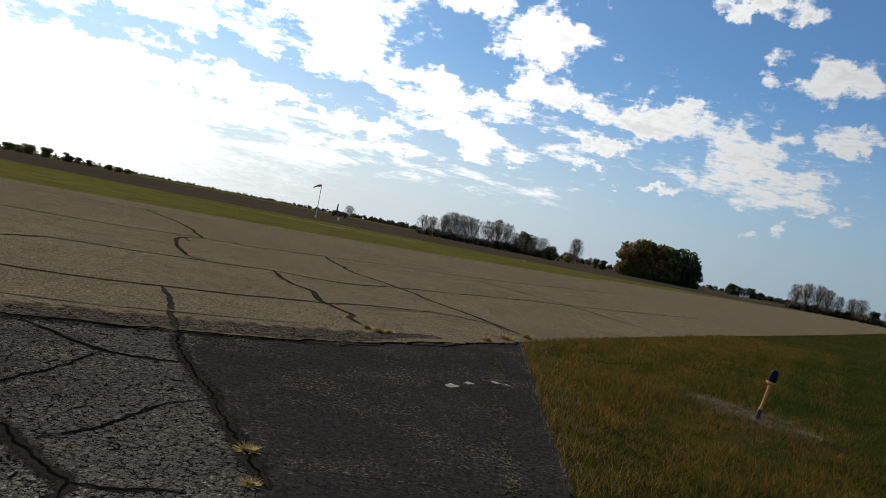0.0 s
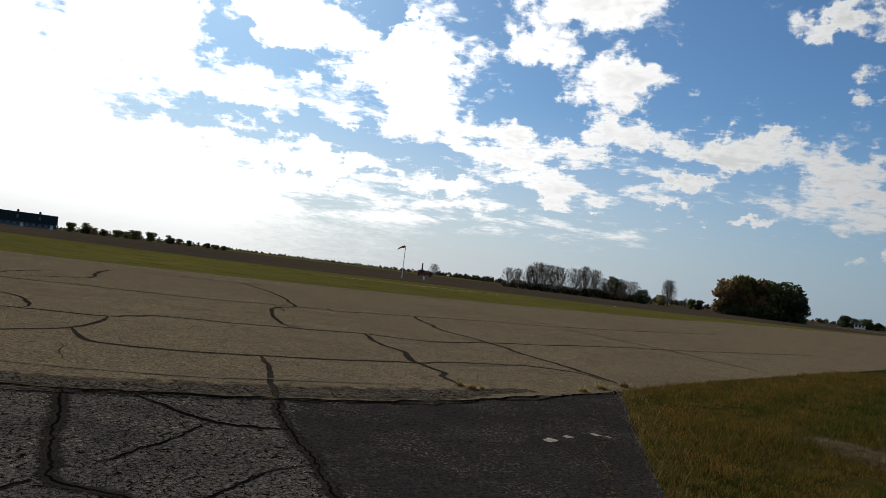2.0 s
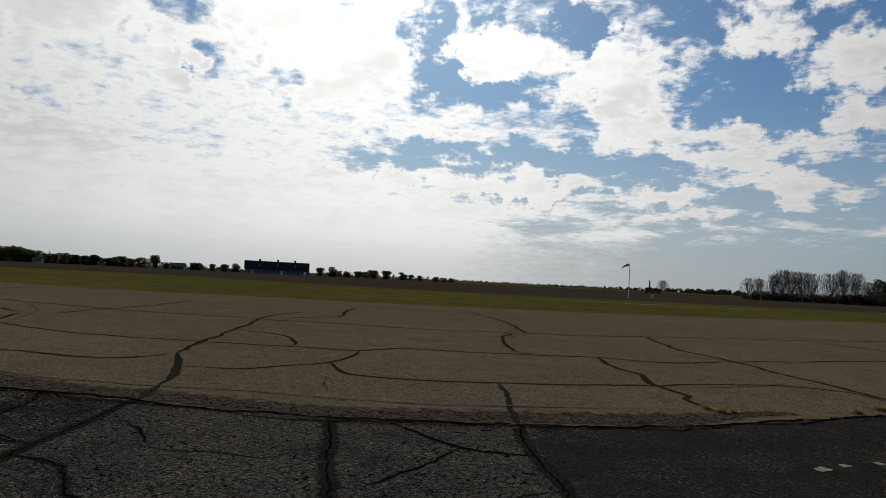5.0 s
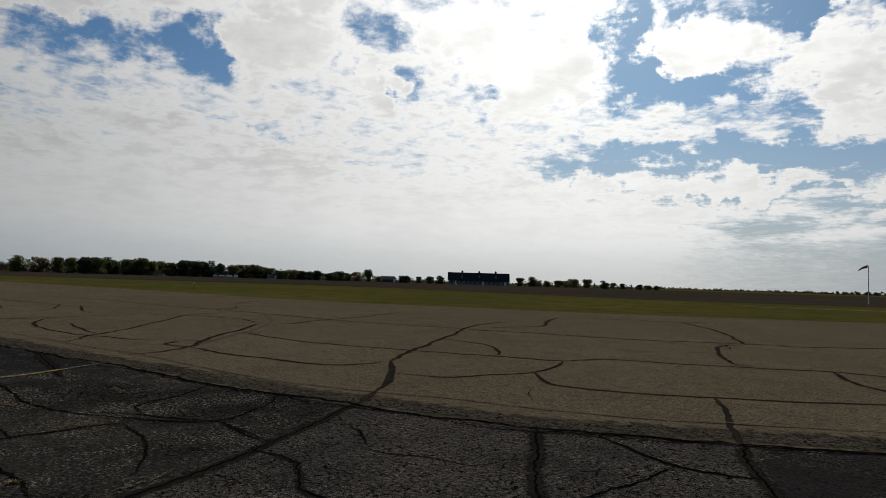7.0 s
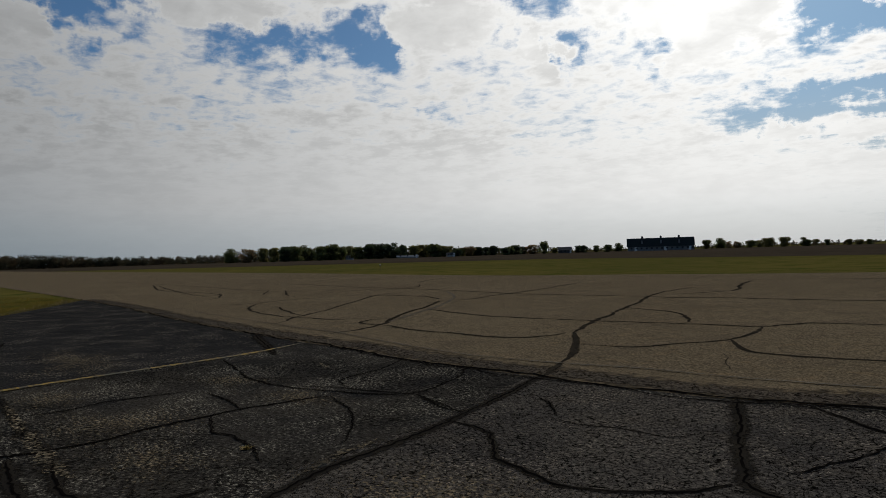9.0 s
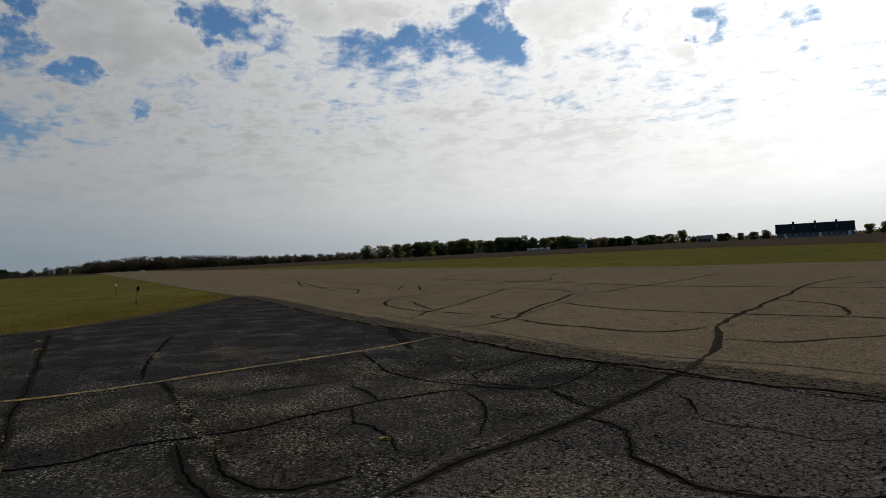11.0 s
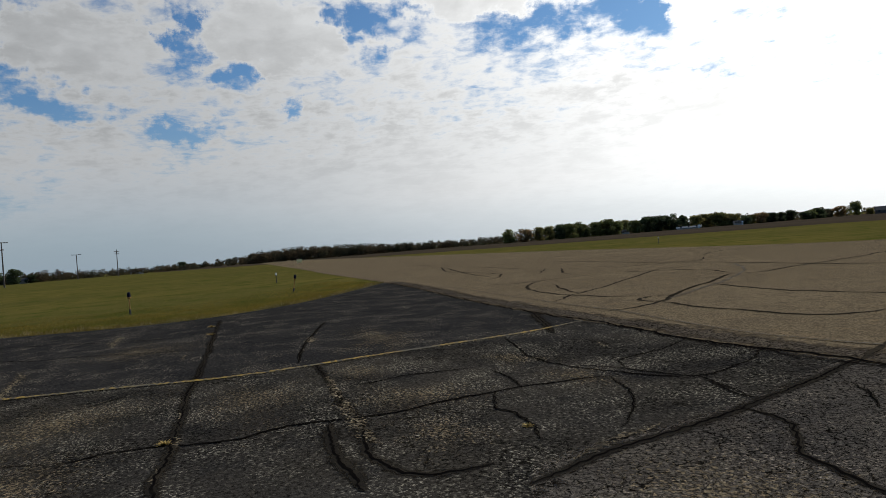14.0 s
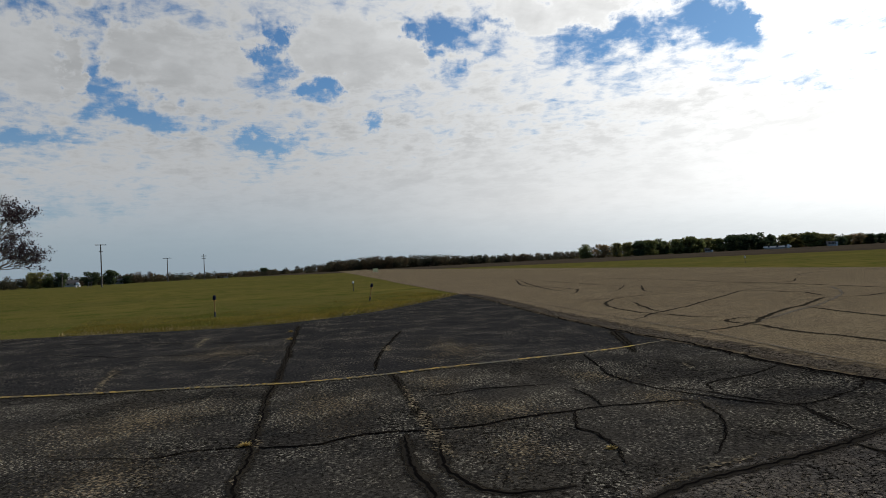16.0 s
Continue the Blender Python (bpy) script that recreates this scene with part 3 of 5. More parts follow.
def tube(bm, a, b, r0, r1, sides=8, caps=True):
    a, b = Vector(a), Vector(b)
    way = (b - a).normalized()
    side = way.cross(Vector((0, 0, 1)) if abs(way.z) < 0.95 else Vector((1, 0, 0))).normalized()
    other = way.cross(side)
    rings = []
    for p, r in ((a, r0), (b, r1)):
        rings.append([bm.verts.new(p + (side * math.cos(t) + other * math.sin(t)) * r) for t in (2 * math.pi * i / sides for i in range(sides))])
    for i in range(sides):
        bm.faces.new((rings[0][i], rings[0][(i + 1) % sides], rings[1][(i + 1) % sides], rings[1][i]))
    if caps:
        bm.faces.new(rings[0][::-1])
        bm.faces.new(rings[1])


def lathe(bm, profile, sides=16, lean=(0, 0)):
    rings = []
    for r, z in profile:
        rings.append([bm.verts.new((r * math.cos(t) + lean[0] * z, r * math.sin(t) + lean[1] * z, z)) for t in (2 * math.pi * i / sides for i in range(sides))])
    for low, high in zip(rings, rings[1:]):
        for i in range(sides):
            bm.faces.new((low[i], low[(i + 1) % sides], high[(i + 1) % sides], high[i]))
    bm.faces.new(rings[0][::-1])
    bm.faces.new(rings[-1])


# ---- ground, field, runway, apron ----
NEAR_LEFT = [(-900, -37), (-460, -16), (-122, 0.6), (-67, 3.0), (-45, 4.2), (-34.6, 4.75)]
JOINT = [(-34.6, 4.75), (-26.2, 4.95), (-20.4, 4.9), (-15.0, 5.08), (-12.2, 5.25), (-10.4, 5.46), (-8.8, 5.53), (-7.2, 5.71), (-6.0, 5.95), (-4.95, 6.13), (-4.0, 6.36), (-3.26, 6.76), (-2.23, 7.27), (-1.04, 7.93), (-0.4, 8.45), (0.3, 9.18), (1.1, 10.05), (2.4, 11.6)]
NEAR_RIGHT = [(2.4, 11.6), (3.5, 13.1), (5.4, 15.6), (12.2, 23.8), (34, 50), (66, 89), (300, 370)]
FAR = [(-900, -5), (-400, 14), (-100, 29), (-66, 30.3), (-44, 30), (-33, 30.8), (-27, 33.5), (-20, 35.5), (-12, 39.6), (-5, 44.3), (1.7, 49.7), (7.1, 55.3), (20.7, 71), (51.6, 113), (290, 400)]
LEFT_GRASS = [(-34.6, 4.75), (-29.6, 2.7), (-25.3, 0.6), (-22.9, -1.2), (-21.7, -2.85), (-21.4, -4.4), (-21.5, -5.95), (-21.8, -7.6), (-22.1, -9.4), (-25, -30)]
RIGHT_GRASS = [(1.2, -30), (1.3, 2.0), (1.54, 4.5), (1.66, 5.6), (1.94, 8.1), (2.4, 11.6)]



def ringed_ground():
    """One sheet of ground out to the horizon, finer near the middle."""
    radii = [6, 12, 20, 30, 45, 65, 90, 130, 190, 280, 420, 650, 1000, 1600, 2600, 4600]
    n = 72
    verts = [(0, 0, -0.02)] + [(r * math.cos(2 * math.pi * k / n), r * math.sin(2 * math.pi * k / n), -0.02) for r in radii for k in range(n)]
    faces = [(0, 1 + k, 1 + (k + 1) % n) for k in range(n)]
    for i in range(len(radii) - 1):
        a = 1 + i * n
        faces += [(a + k, a + n + k, a + n + (k + 1) % n, a + (k + 1) % n) for k in range(n)]
    return mesh_object("ground", verts, faces, M["grass"])


ground = tagged(ringed_ground(), "mown autumn grass, green with straw patches", "grass", kind="structure")


def line2d(points, step):
    return [(p.x, p.y) for p in curve_points(points, step)]


runway_edge = line2d(NEAR_LEFT, 6.0)[:-1] + line2d(JOINT, 0.5)[:-1] + line2d(NEAR_RIGHT, 2.0)
runway = tagged(sheet("runway", runway_edge + line2d(FAR, 4.0)[::-1], 0.0, M["runway"]), "weathered brown-grey asphalt runway with sealed cracks", "runway", kind="structure")
apron_edge = line2d(LEFT_GRASS, 0.6)[:-1] + line2d(RIGHT_GRASS, 0.6)[:-1] + line2d(JOINT, 0.5)[::-1][:-1]
apron = tagged(sheet("apron", apron_edge, 0.0, M["apron"]), "dark cracked asphalt taxiway apron, heavily weathered", "apron", kind="structure")

field_edge = [polar(a, d) for a, d in ((100, 420), (85, 230), (72, 175), (58, 150), (47, 138), (38, 116), (28, 98), (18, 93), (8, 98), (-4, 104), (-14, 114), (-24, 150), (-34, 230), (-45, 420))]


def field_sheet():
    near = line2d(field_edge, 12.0)
    rows = [1.0, 1.25, 1.6, 2.2, 3.2, 5.0]
    verts = [(x * k, y * k, -0.004) for k in rows for x, y in near]
    n = len(near)
    faces = [(r * n + i, r * n + i + 1, r * n + n + i + 1, r * n + n + i) for r in range(len(rows) - 1) for i in range(n - 1)]
    return mesh_object("field", verts, [f[::-1] for f in faces], M["soil"])


field = tagged(field_sheet(), "bare brown ploughed farm field", "field", kind="structure")


# ---- trees ----
def leaf_cloud(lobes, count, size, seed, flat=0.8):
    """Leaf clumps: small bent quads strewn over and in a set of lobes (x, y, z, rx, rz)."""
    rnd = np.random.default_rng(seed)
    area = np.array([l[3] * l[4] for l in lobes])
    pick = rnd.choice(len(lobes), count, p=area / area.sum())
    base = np.array(lobes)[pick]
    d = rnd.normal(size=(count, 3))
    d /= np.linalg.norm(d, axis=1)[:, None]
    r = rnd.uniform(0.55, 1.08, count)[:, None]
    centre = base[:, :3] + d * r * base[:, [3, 3, 4]]
    u = rnd.normal(size=(count, 3))
    u /= np.linalg.norm(u, axis=1)[:, None]
    w = np.cross(u, d + rnd.normal(scale=0.5, size=(count, 3)))
    w /= np.linalg.norm(w, axis=1)[:, None] + 1e-6
    s = size * rnd.uniform(0.5, 1.3, count)[:, None]
    a, b = u * s, w * s * flat
    quad = np.stack([centre - a, centre - b * 0.7 + a * 0.1, centre + a, centre + b], 1).reshape(-1, 3)
    return quad, np.arange(count * 4).reshape(-1, 4)


def raw_mesh(name, verts, faces, mat):
    data = bpy.data.meshes.new(name)
    verts = np.asarray(verts, dtype=np.float32)
    faces = np.asarray(faces, dtype=np.int32)
    k = faces.shape[1]
    data.vertices.add(len(verts))
    data.vertices.foreach_set("co", verts.ravel())
    data.loops.add(faces.size)
    data.loops.foreach_set("vertex_index", faces.ravel())
    data.polygons.add(len(faces))
    data.polygons.foreach_set("loop_start", np.arange(0, faces.size, k, dtype=np.int32))
    data.update(calc_edges=True)
    data.materials.append(mat)
    return data


def branches(bm, rnd, start, way, length, radius, depth, spread=0.6, lift=0.35):
    """A limb that forks into thinner ones."""
    end = start + way * length
    tube(bm, start, end, radius, radius * 0.68, 6 if depth > 1 else 4, caps=False)
    if depth == 0:
        return
    for _ in range(3 if depth > 1 else 4):
        turn = Vector((rnd.uniform(-1, 1), rnd.uniform(-1, 1), rnd.uniform(-0.3, 0.8)))
        go = (way + turn * spread + Vector((0, 0, lift))).normalized()
        at = start.lerp(end, rnd.uniform(0.55, 1.0))
        branches(bm, rnd, at, go, length * rnd.uniform(0.55, 0.8), radius * 0.55, depth - 1, spread, lift)


def make_tree(kind, seed, label, wide=0.42, low=0.08, lobes=22, leaves=1700, size=0.052, sparse=False):
    """A tree one metre tall with trunk, limbs and crown; scaled when copied."""
    rnd = random.Random(seed)
    ob = empty("tree", 0, 0, -500)
    tagged(ob, label, "tree", "trees round the airfield")
    bm = bmesh.new()
    tube(bm, (0, 0, -0.02), (0.01, 0, 0.30), 0.026, 0.018, 7)
    for i in range(6):
        t = i * 1.05 + rnd.random() * 0.6
        branches(bm, rnd, Vector((0.01, 0, 0.18 + 0.03 * i)), Vector((math.cos(t) * 0.7, math.sin(t) * 0.7, 1)).normalized(), 0.26, 0.012, 1 if not sparse else 2, 0.55)
    part("trunk", bm, M["bark"], ob)
    cloud = []
    for i in range(lobes):
        t, h = rnd.uniform(0, 6.283), rnd.uniform(low, 0.92)
        reach = wide * math.sqrt(max(0.05, 1 - ((h - 0.5) / 0.55) ** 2)) * rnd.uniform(0.2, 0.75)
        r = rnd.uniform(0.13, 0.22)
        cloud.append((math.cos(t) * reach, math.sin(t) * reach, min(h, 0.98 - r * 0.8), r, r * rnd.uniform(0.7, 1.0)))
    quads, faces = leaf_cloud(cloud, leaves, size, seed)
    quads[:, 2] = np.maximum(quads[:, 2], 0.01)
    crown = new("crown", raw_mesh("crown", quads, faces, M[kind]))
    crown.parent = ob
    return ob


def make_bare_tree(seed, label, wide=0.35):
    """A leafless tree one metre tall: forked limbs and fine twigs."""
    rnd = random.Random(seed)
    ob = empty("bare_tree", 0, 0, -500)
    tagged(ob, label, "tree", "trees round the airfield")
    bm = bmesh.new()
    tube(bm, (0, 0, -0.02), (0, 0, 0.22), 0.022, 0.016, 7)
    ends = []
    for i in range(7):
        t = i * 0.9 + rnd.random() * 0.5
        way = Vector((math.cos(t) * wide, math.sin(t) * wide, 1)).normalized()
        branches(bm, rnd, Vector((0, 0, 0.12 + 0.03 * i)), way, 0.30, 0.009, 2, 0.42, 0.5)
    part("trunk", bm, M["bark"], ob)
    rng = np.random.default_rng(seed)
    n = 1300
    h = rng.uniform(0.22, 1.0, n)
    t = rng.uniform(0, 6.283, n)
    reach = wide * np.sqrt(np.clip(1 - ((h - 0.55) / 0.5) ** 2, 0.03, 1)) * rng.uniform(0.1, 0.95, n)
    foot = np.stack([np.cos(t) * reach, np.sin(t) * reach, h - 0.10], 1)
    tip = foot + np.stack([np.cos(t) * 0.03, np.sin(t) * 0.03, rng.uniform(0.05, 0.13, n)], 1) + rng.normal(scale=0.018, size=(n, 3))
    tip[:, 2] = np.minimum(tip[:, 2], 1.02)
    side = np.cross(tip - foot, rng.normal(size=(n, 3)))
    side /= np.linalg.norm(side, axis=1)[:, None] + 1e-9
    tri = np.stack([foot - side * 0.0042, foot + side * 0.0042, tip], 1).reshape(-1, 3)
    twigs = new("twig_crown", raw_mesh("twig_crown", tri, np.arange(3 * n).reshape(-1, 3), M["twig"]))
    twigs.parent = ob
    return ob


LABELS = {"g": "broad green autumn tree at the field's edge", "d": "dark green dense tree at the field's edge",
          "y": "yellowing broad-leaved tree at the field's edge", "o": "rust-brown autumn tree at the field's edge",
          "b": "leafless grey-brown tree beyond the runway"}
PROTOTYPES = {k: [make_tree(k, 11 * i + ord(k), LABELS[k], (0.40, 0.48, 0.34)[i]) for i in range(3)] for k in "gdyo"}
PROTOTYPES["b"] = [make_bare_tree(70 + i, LABELS["b"], (0.30, 0.40, 0.24)[i]) for i in range(3)]
place_rnd = random.Random(5)


def plant(rows, depth=18.0):
    """Trees by azimuth, distance, height and kind."""
    for az, dist, height, kind in rows:
        d = dist + place_rnd.uniform(-depth, depth)
        x, y = polar(az, d)
        s = height * d / dist
        wide = s * (place_rnd.uniform(1.0, 1.35) if kind == "b" else place_rnd.uniform(1.1, 1.5) if dist > 300 else place_rnd.uniform(0.85, 1.1))
        if kind != "b" and height < 7:
            wide *= 1.25
        copy_thing(place_rnd.choice(PROTOTYPES[kind]), pose(x, y, -0.02, 0, 0, place_rnd.uniform(0, 360)) @ Matrix.Diagonal((wide, wide, s, 1)))


plant([(71.5, 420, 8.9, "g"), (70.2, 420, 8.4, "o"), (69, 420, 8.4, "y"), (68.1, 420, 8.5, "y"), (67.3, 420, 9.2, "d"), (66.5, 420, 9.2, "g"),
       (65.7, 420, 9.9, "g"), (64.5, 420, 8.6, "g"), (63.5, 420, 9.7, "g"), (62.1, 420, 8.3, "y"), (61.3, 420, 7.7, "g"), (66.9, 430, 8.0, "g"), (64.0, 430, 8.2, "d"), (65.1, 430, 8.4, "g"), (62.7, 430, 8.4, "g")])
plant([(60.4, 420, 9.4, "d"), (59.5, 420, 9.4, "d"), (58.6, 420, 9.8, "d"), (57.6, 420, 8.1, "d"), (56.7, 420, 7.5, "y"), (55.9, 420, 8.1, "y"), (60, 430, 8.6, "g"),
       (55, 420, 8.2, "g"), (53.9, 420, 6.8, "y"), (53.1, 420, 5.4, "d"), (52, 420, 6.1, "o"), (51.2, 420, 5.4, "d"), (50.6, 420, 5.1, "d"), (50, 420, 5.8, "d"), (54.4, 430, 7.2, "y")])
plant([(49, 430, 4.8, "d"), (48.2, 430, 5.9, "d"), (46.8, 430, 5.9, "o"), (45.8, 430, 7.7, "g"), (44.9, 430, 3.4, "y"), (43, 430, 4.5, "d"), (42.6, 430, 4.5, "d"),
       (41.5, 430, 4.1, "g"), (40.6, 430, 4.4, "d"), (39.8, 430, 5.4, "g"), (47.5, 440, 5.0, "d"), (52.6, 440, 5.6, "y"), (51.6, 440, 5.6, "g"), (46.2, 440, 6.0, "b"), (48.6, 440, 5.2, "g")])
plant([(33.1, 430, 5.4, "y"), (32.1, 430, 6.4, "g"), (30.9, 430, 3.9, "o"), (29.9, 430, 4.3, "g"), (28.7, 430, 5.6, "y"), (27.6, 430, 5.6, "y"), (26.2, 430, 5.2, "g"),
       (24.8, 430, 3.5, "d"), (23.4, 430, 3.2, "y"), (22.2, 430, 2.8, "g"), (29.3, 440, 4.2, "y"), (31.5, 440, 4.2, "o"), (25.5, 440, 3.8, "y"), (24.1, 440, 3.4, "b"), (22.8, 440, 3.0, "y")])
plant([(-1.3, 260, 7.9, "b"), (-2, 260, 7.8, "b"), (-3, 260, 9.6, "b"), (-3.6, 260, 11.1, "b"), (-4.2, 260, 10.8, "b"), (-4.9, 260, 10.7, "b"), (-5.5, 260, 10.2, "b"),
       (-6.8, 260, 10.5, "b"), (-7.5, 260, 11.7, "b"), (-8.3, 260, 10.8, "b"), (-9.2, 260, 8, "b"), (-9.9, 260, 8.7, "d"), (-10.6, 260, 8, "b"), (-11.3, 260, 8, "b"), (-12.1, 260, 5.4, "d")], 8)
plant([(-18.1, 250, 10.3, "o"), (-18.8, 250, 13, "o"), (-19.5, 250, 13.7, "y"), (-20.3, 250, 13.3, "o"), (-21.1, 250, 12.6, "d"), (-21.8, 250, 13, "g"),
       (-22.5, 250, 13.3, "d"), (-23.1, 250, 10.5, "d"), (-23.5, 250, 7.1, "d"), (-19.2, 245, 7.0, "o"), (-20.8, 245, 8.0, "o"), (-22.2, 245, 7.5, "d"), (-18.3, 245, 5.0, "o")], 5)
plant([(-14.1, 300, 11.5, "b"), (-13.6, 300, 4.5, "y"), (-15.4, 300, 4.3, "b"), (-15.9, 300, 4.2, "g"), (-16.5, 300, 4.1, "d"), (-26.4, 420, 6.1, "d"), (-27, 420, 5.4, "d"),
       (-27.7, 420, 5.6, "d"), (-28.4, 420, 4.2, "d"), (-30.8, 260, 8.9, "b"), (-31.5, 260, 10, "b"), (-32.3, 260, 9.9, "b"), (-32.9, 260, 8.9, "b"), (-33.6, 260, 7.4, "b"), (-34.4, 260, 7.4, "b")], 6)
plant([(-35, 260, 7.7, "b"), (-35.9, 260, 4.4, "d"), (-36.8, 260, 7.0, "b"), (-38.0, 265, 8.0, "o"), (-39.5, 265, 7.0, "d"), (108.2, 400, 4.2, "d"), (112.6, 380, 7.6, "d"),
       (110.6, 390, 7.4, "d"), (109.3, 400, 7.8, "d"), (114.2, 380, 8.2, "y"), (113.4, 380, 7.4, "g"), (107.4, 420, 6.6, "b"), (106.6, 420, 6.4, "b"), (98.0, 470, 5.4, "d"), (5.0, 420, 8.0, "b")], 6)
for kind in PROTOTYPES:                       # the patterns themselves become trees of the far hedge
    for i, ob in enumerate(PROTOTYPES[kind]):
        az = {"g": 118, "d": 122, "y": 126, "o": -41, "b": -44}[kind] + i * 1.3
        x, y = polar(az, 330)
        ob.matrix_basis = pose(x, y, -0.02) @ Matrix.Diagonal((9, 9, 9, 1))


def woods(name, label, line, height, depth, mat, count, size, seed):
    """A far belt of trees or scrub: clumped crowns along a line of (azimuth, distance, height)."""
    rnd = np.random.default_rng(seed)
    az, dist, tall = (np.array(v, dtype=float) for v in zip(*line))
    along = np.linspace(0, 1, height)
    knots = np.linspace(0, 1, len(line))
    lobes = []
    for u in along:
        a = np.interp(u, knots, az) + rnd.normal(scale=0.12)
        d = np.interp(u, knots, dist) + rnd.uniform(-depth, depth)
        h = np.interp(u, knots, tall) * rnd.choice([rnd.uniform(0.5, 0.8), rnd.uniform(0.8, 1.06)])
        r = h * rnd.uniform(0.3, 0.42)
        x, y = polar(a, d)
        lobes += [(x, y, h - r, r * 1.1, r), (x + rnd.normal(), y + rnd.normal(), h * 0.35, r * 1.15, h * 0.36)]
    quads, faces = leaf_cloud(lobes, count, size, seed)
    quads[:, 2] = np.maximum(quads[:, 2], -0.01)
    ob = new(name, raw_mesh(name, quads, faces, mat))
    return tagged(ob, label, "woods", kind="stuff")


woods("far_woods", "dark far woodland at the runway's end", [(98, 520, 4.1), (96.6, 520, 4.4), (92.9, 520, 7.9), (91, 520, 9.1), (88.2, 520, 10.2), (85.4, 520, 9.0), (82.5, 520, 8.3), (80.2, 520, 6.6), (77.8, 520, 6.4), (75, 520, 5.8), (71, 520, 6.4)], 330, 14, M["w"], 52000, 0.55, 3)
woods("far_scrub", "low brown scrub and hedge beyond the grass", [(130, 420, 7), (118, 420, 7.2), (112.5, 420, 5.6), (109, 420, 5.0), (107.6, 420, 5.4), (104, 420, 4.4), (99.7, 440, 4.0), (97, 480, 4.2)], 260, 14, M["w"], 32000, 0.45, 4)
woods("far_hedge", "thin dark hedge along the far field", [(71, 450, 7.2), (64, 450, 8.0), (58, 450, 7.6), (53, 450, 6.0), (48, 450, 4.4), (40, 450, 3.6), (30, 450, 3.6), (22, 450, 2.4)], 330, 10, M["w"], 36000, 0.42, 6)
woods("distant_hedge", "low distant tree line on the horizon", [(22, 900, 3.4), (14, 900, 3.2), (8, 900, 4.0), (3, 800, 6.2), (-1, 700, 5.6), (-8, 600, 5.0), (-17, 600, 4.6), (-26, 700, 4.6), (-31, 600, 4.6), (-45, 600, 5.5)], 420, 20, M["w"], 30000, 0.75, 8)
woods("under_scrub", "brushy undergrowth beneath bare trees", [(-0.8, 262, 2.0), (-3, 262, 2.8), (-6, 262, 2.8), (-9.5, 262, 4.0), (-12.4, 262, 2.6)], 90, 6, M["w"], 7000, 0.42, 9)
woods("under_scrub", "brushy undergrowth beneath bare trees", [(-30.2, 262, 2.0), (-32, 262, 2.8), (-34, 262, 2.8), (-36.5, 262, 2.2)], 60, 6, M["w"], 5000, 0.42, 10)
woods("under_scrub", "dark undergrowth below the tree clump", [(-17.9, 248, 2.6), (-19, 248, 4.2), (-21, 248, 4.6), (-23.6, 248, 3.6)], 60, 5, M["d"], 5000, 0.42, 12)


# ---- barn and houses ----
def barn():
    x, y = polar(36.55, 410)
    ob = tagged(empty("barn", x, y, -0.02, 36.9), "long dark teal-roofed barn with three cupolas", "barn")
    L, D, eave, top = 17.8, 6.5, 2.6, 7.3
    bm = bmesh.new()
    box(bm, -L, -D, 0, L, D, eave)
    part("wall", bm, M["barnwall"], ob)
    bm = bmesh.new()
    prof = [(-D - 0.5, eave - 0.25), (-D * 0.62, top * 0.97), (0, top), (D * 0.62, top * 0.97), (D + 0.5, eave - 0.25)]
    ends = [[bm.verts.new((sx, py, pz)) for py, pz in prof] for sx in (-L - 0.5, L + 0.5)]
    for i in range(4):
        bm.faces.new((ends[0][i], ends[0][i + 1], ends[1][i + 1], ends[1][i]))
    bm.faces.new(ends[0])
    bm.faces.new(ends[1][::-1])
    bm.faces.new((ends[0][0], ends[1][0], ends[1][4], ends[0][4]))
    part("roof", bm, M["roof"], ob, "dark teal gambrel roof")
    for cx in (-9.8, 0.4, 10.2):
        bm = bmesh.new()
        box(bm, cx - 0.55, -0.55, top - 0.4, cx + 0.55, 0.55, top + 0.75, 0.04)
        tube(bm, (cx, 0, top + 0.75), (cx, 0, top + 1.25), 0.75, 0.05, 4)
        part("cupola", bm, M["roof"], ob)
        bm = bmesh.new()
        box(bm, cx - 0.5, -D * 0.97, top * 0.55, cx + 0.5, -D * 0.5, top * 0.8, 0.05)
        part("dormer", bm, M["barnwall"], ob, "pale dormer hatch")
    for i in range(14):
        bm = bmesh.new()
        box(bm, -L + 1.6 + i * 2.75, -D - 0.06, 1.0, -L + 2.7 + i * 2.75, -D + 0.02, 1.9)
        part("window", bm, M["glass"], ob)
    for cx in (-14, 2, 15):
        bm = bmesh.new()
        box(bm, cx, -D - 0.05, 0, cx + 1.4, -D + 0.02, 2.2)
        part("door", bm, M["white"], ob)


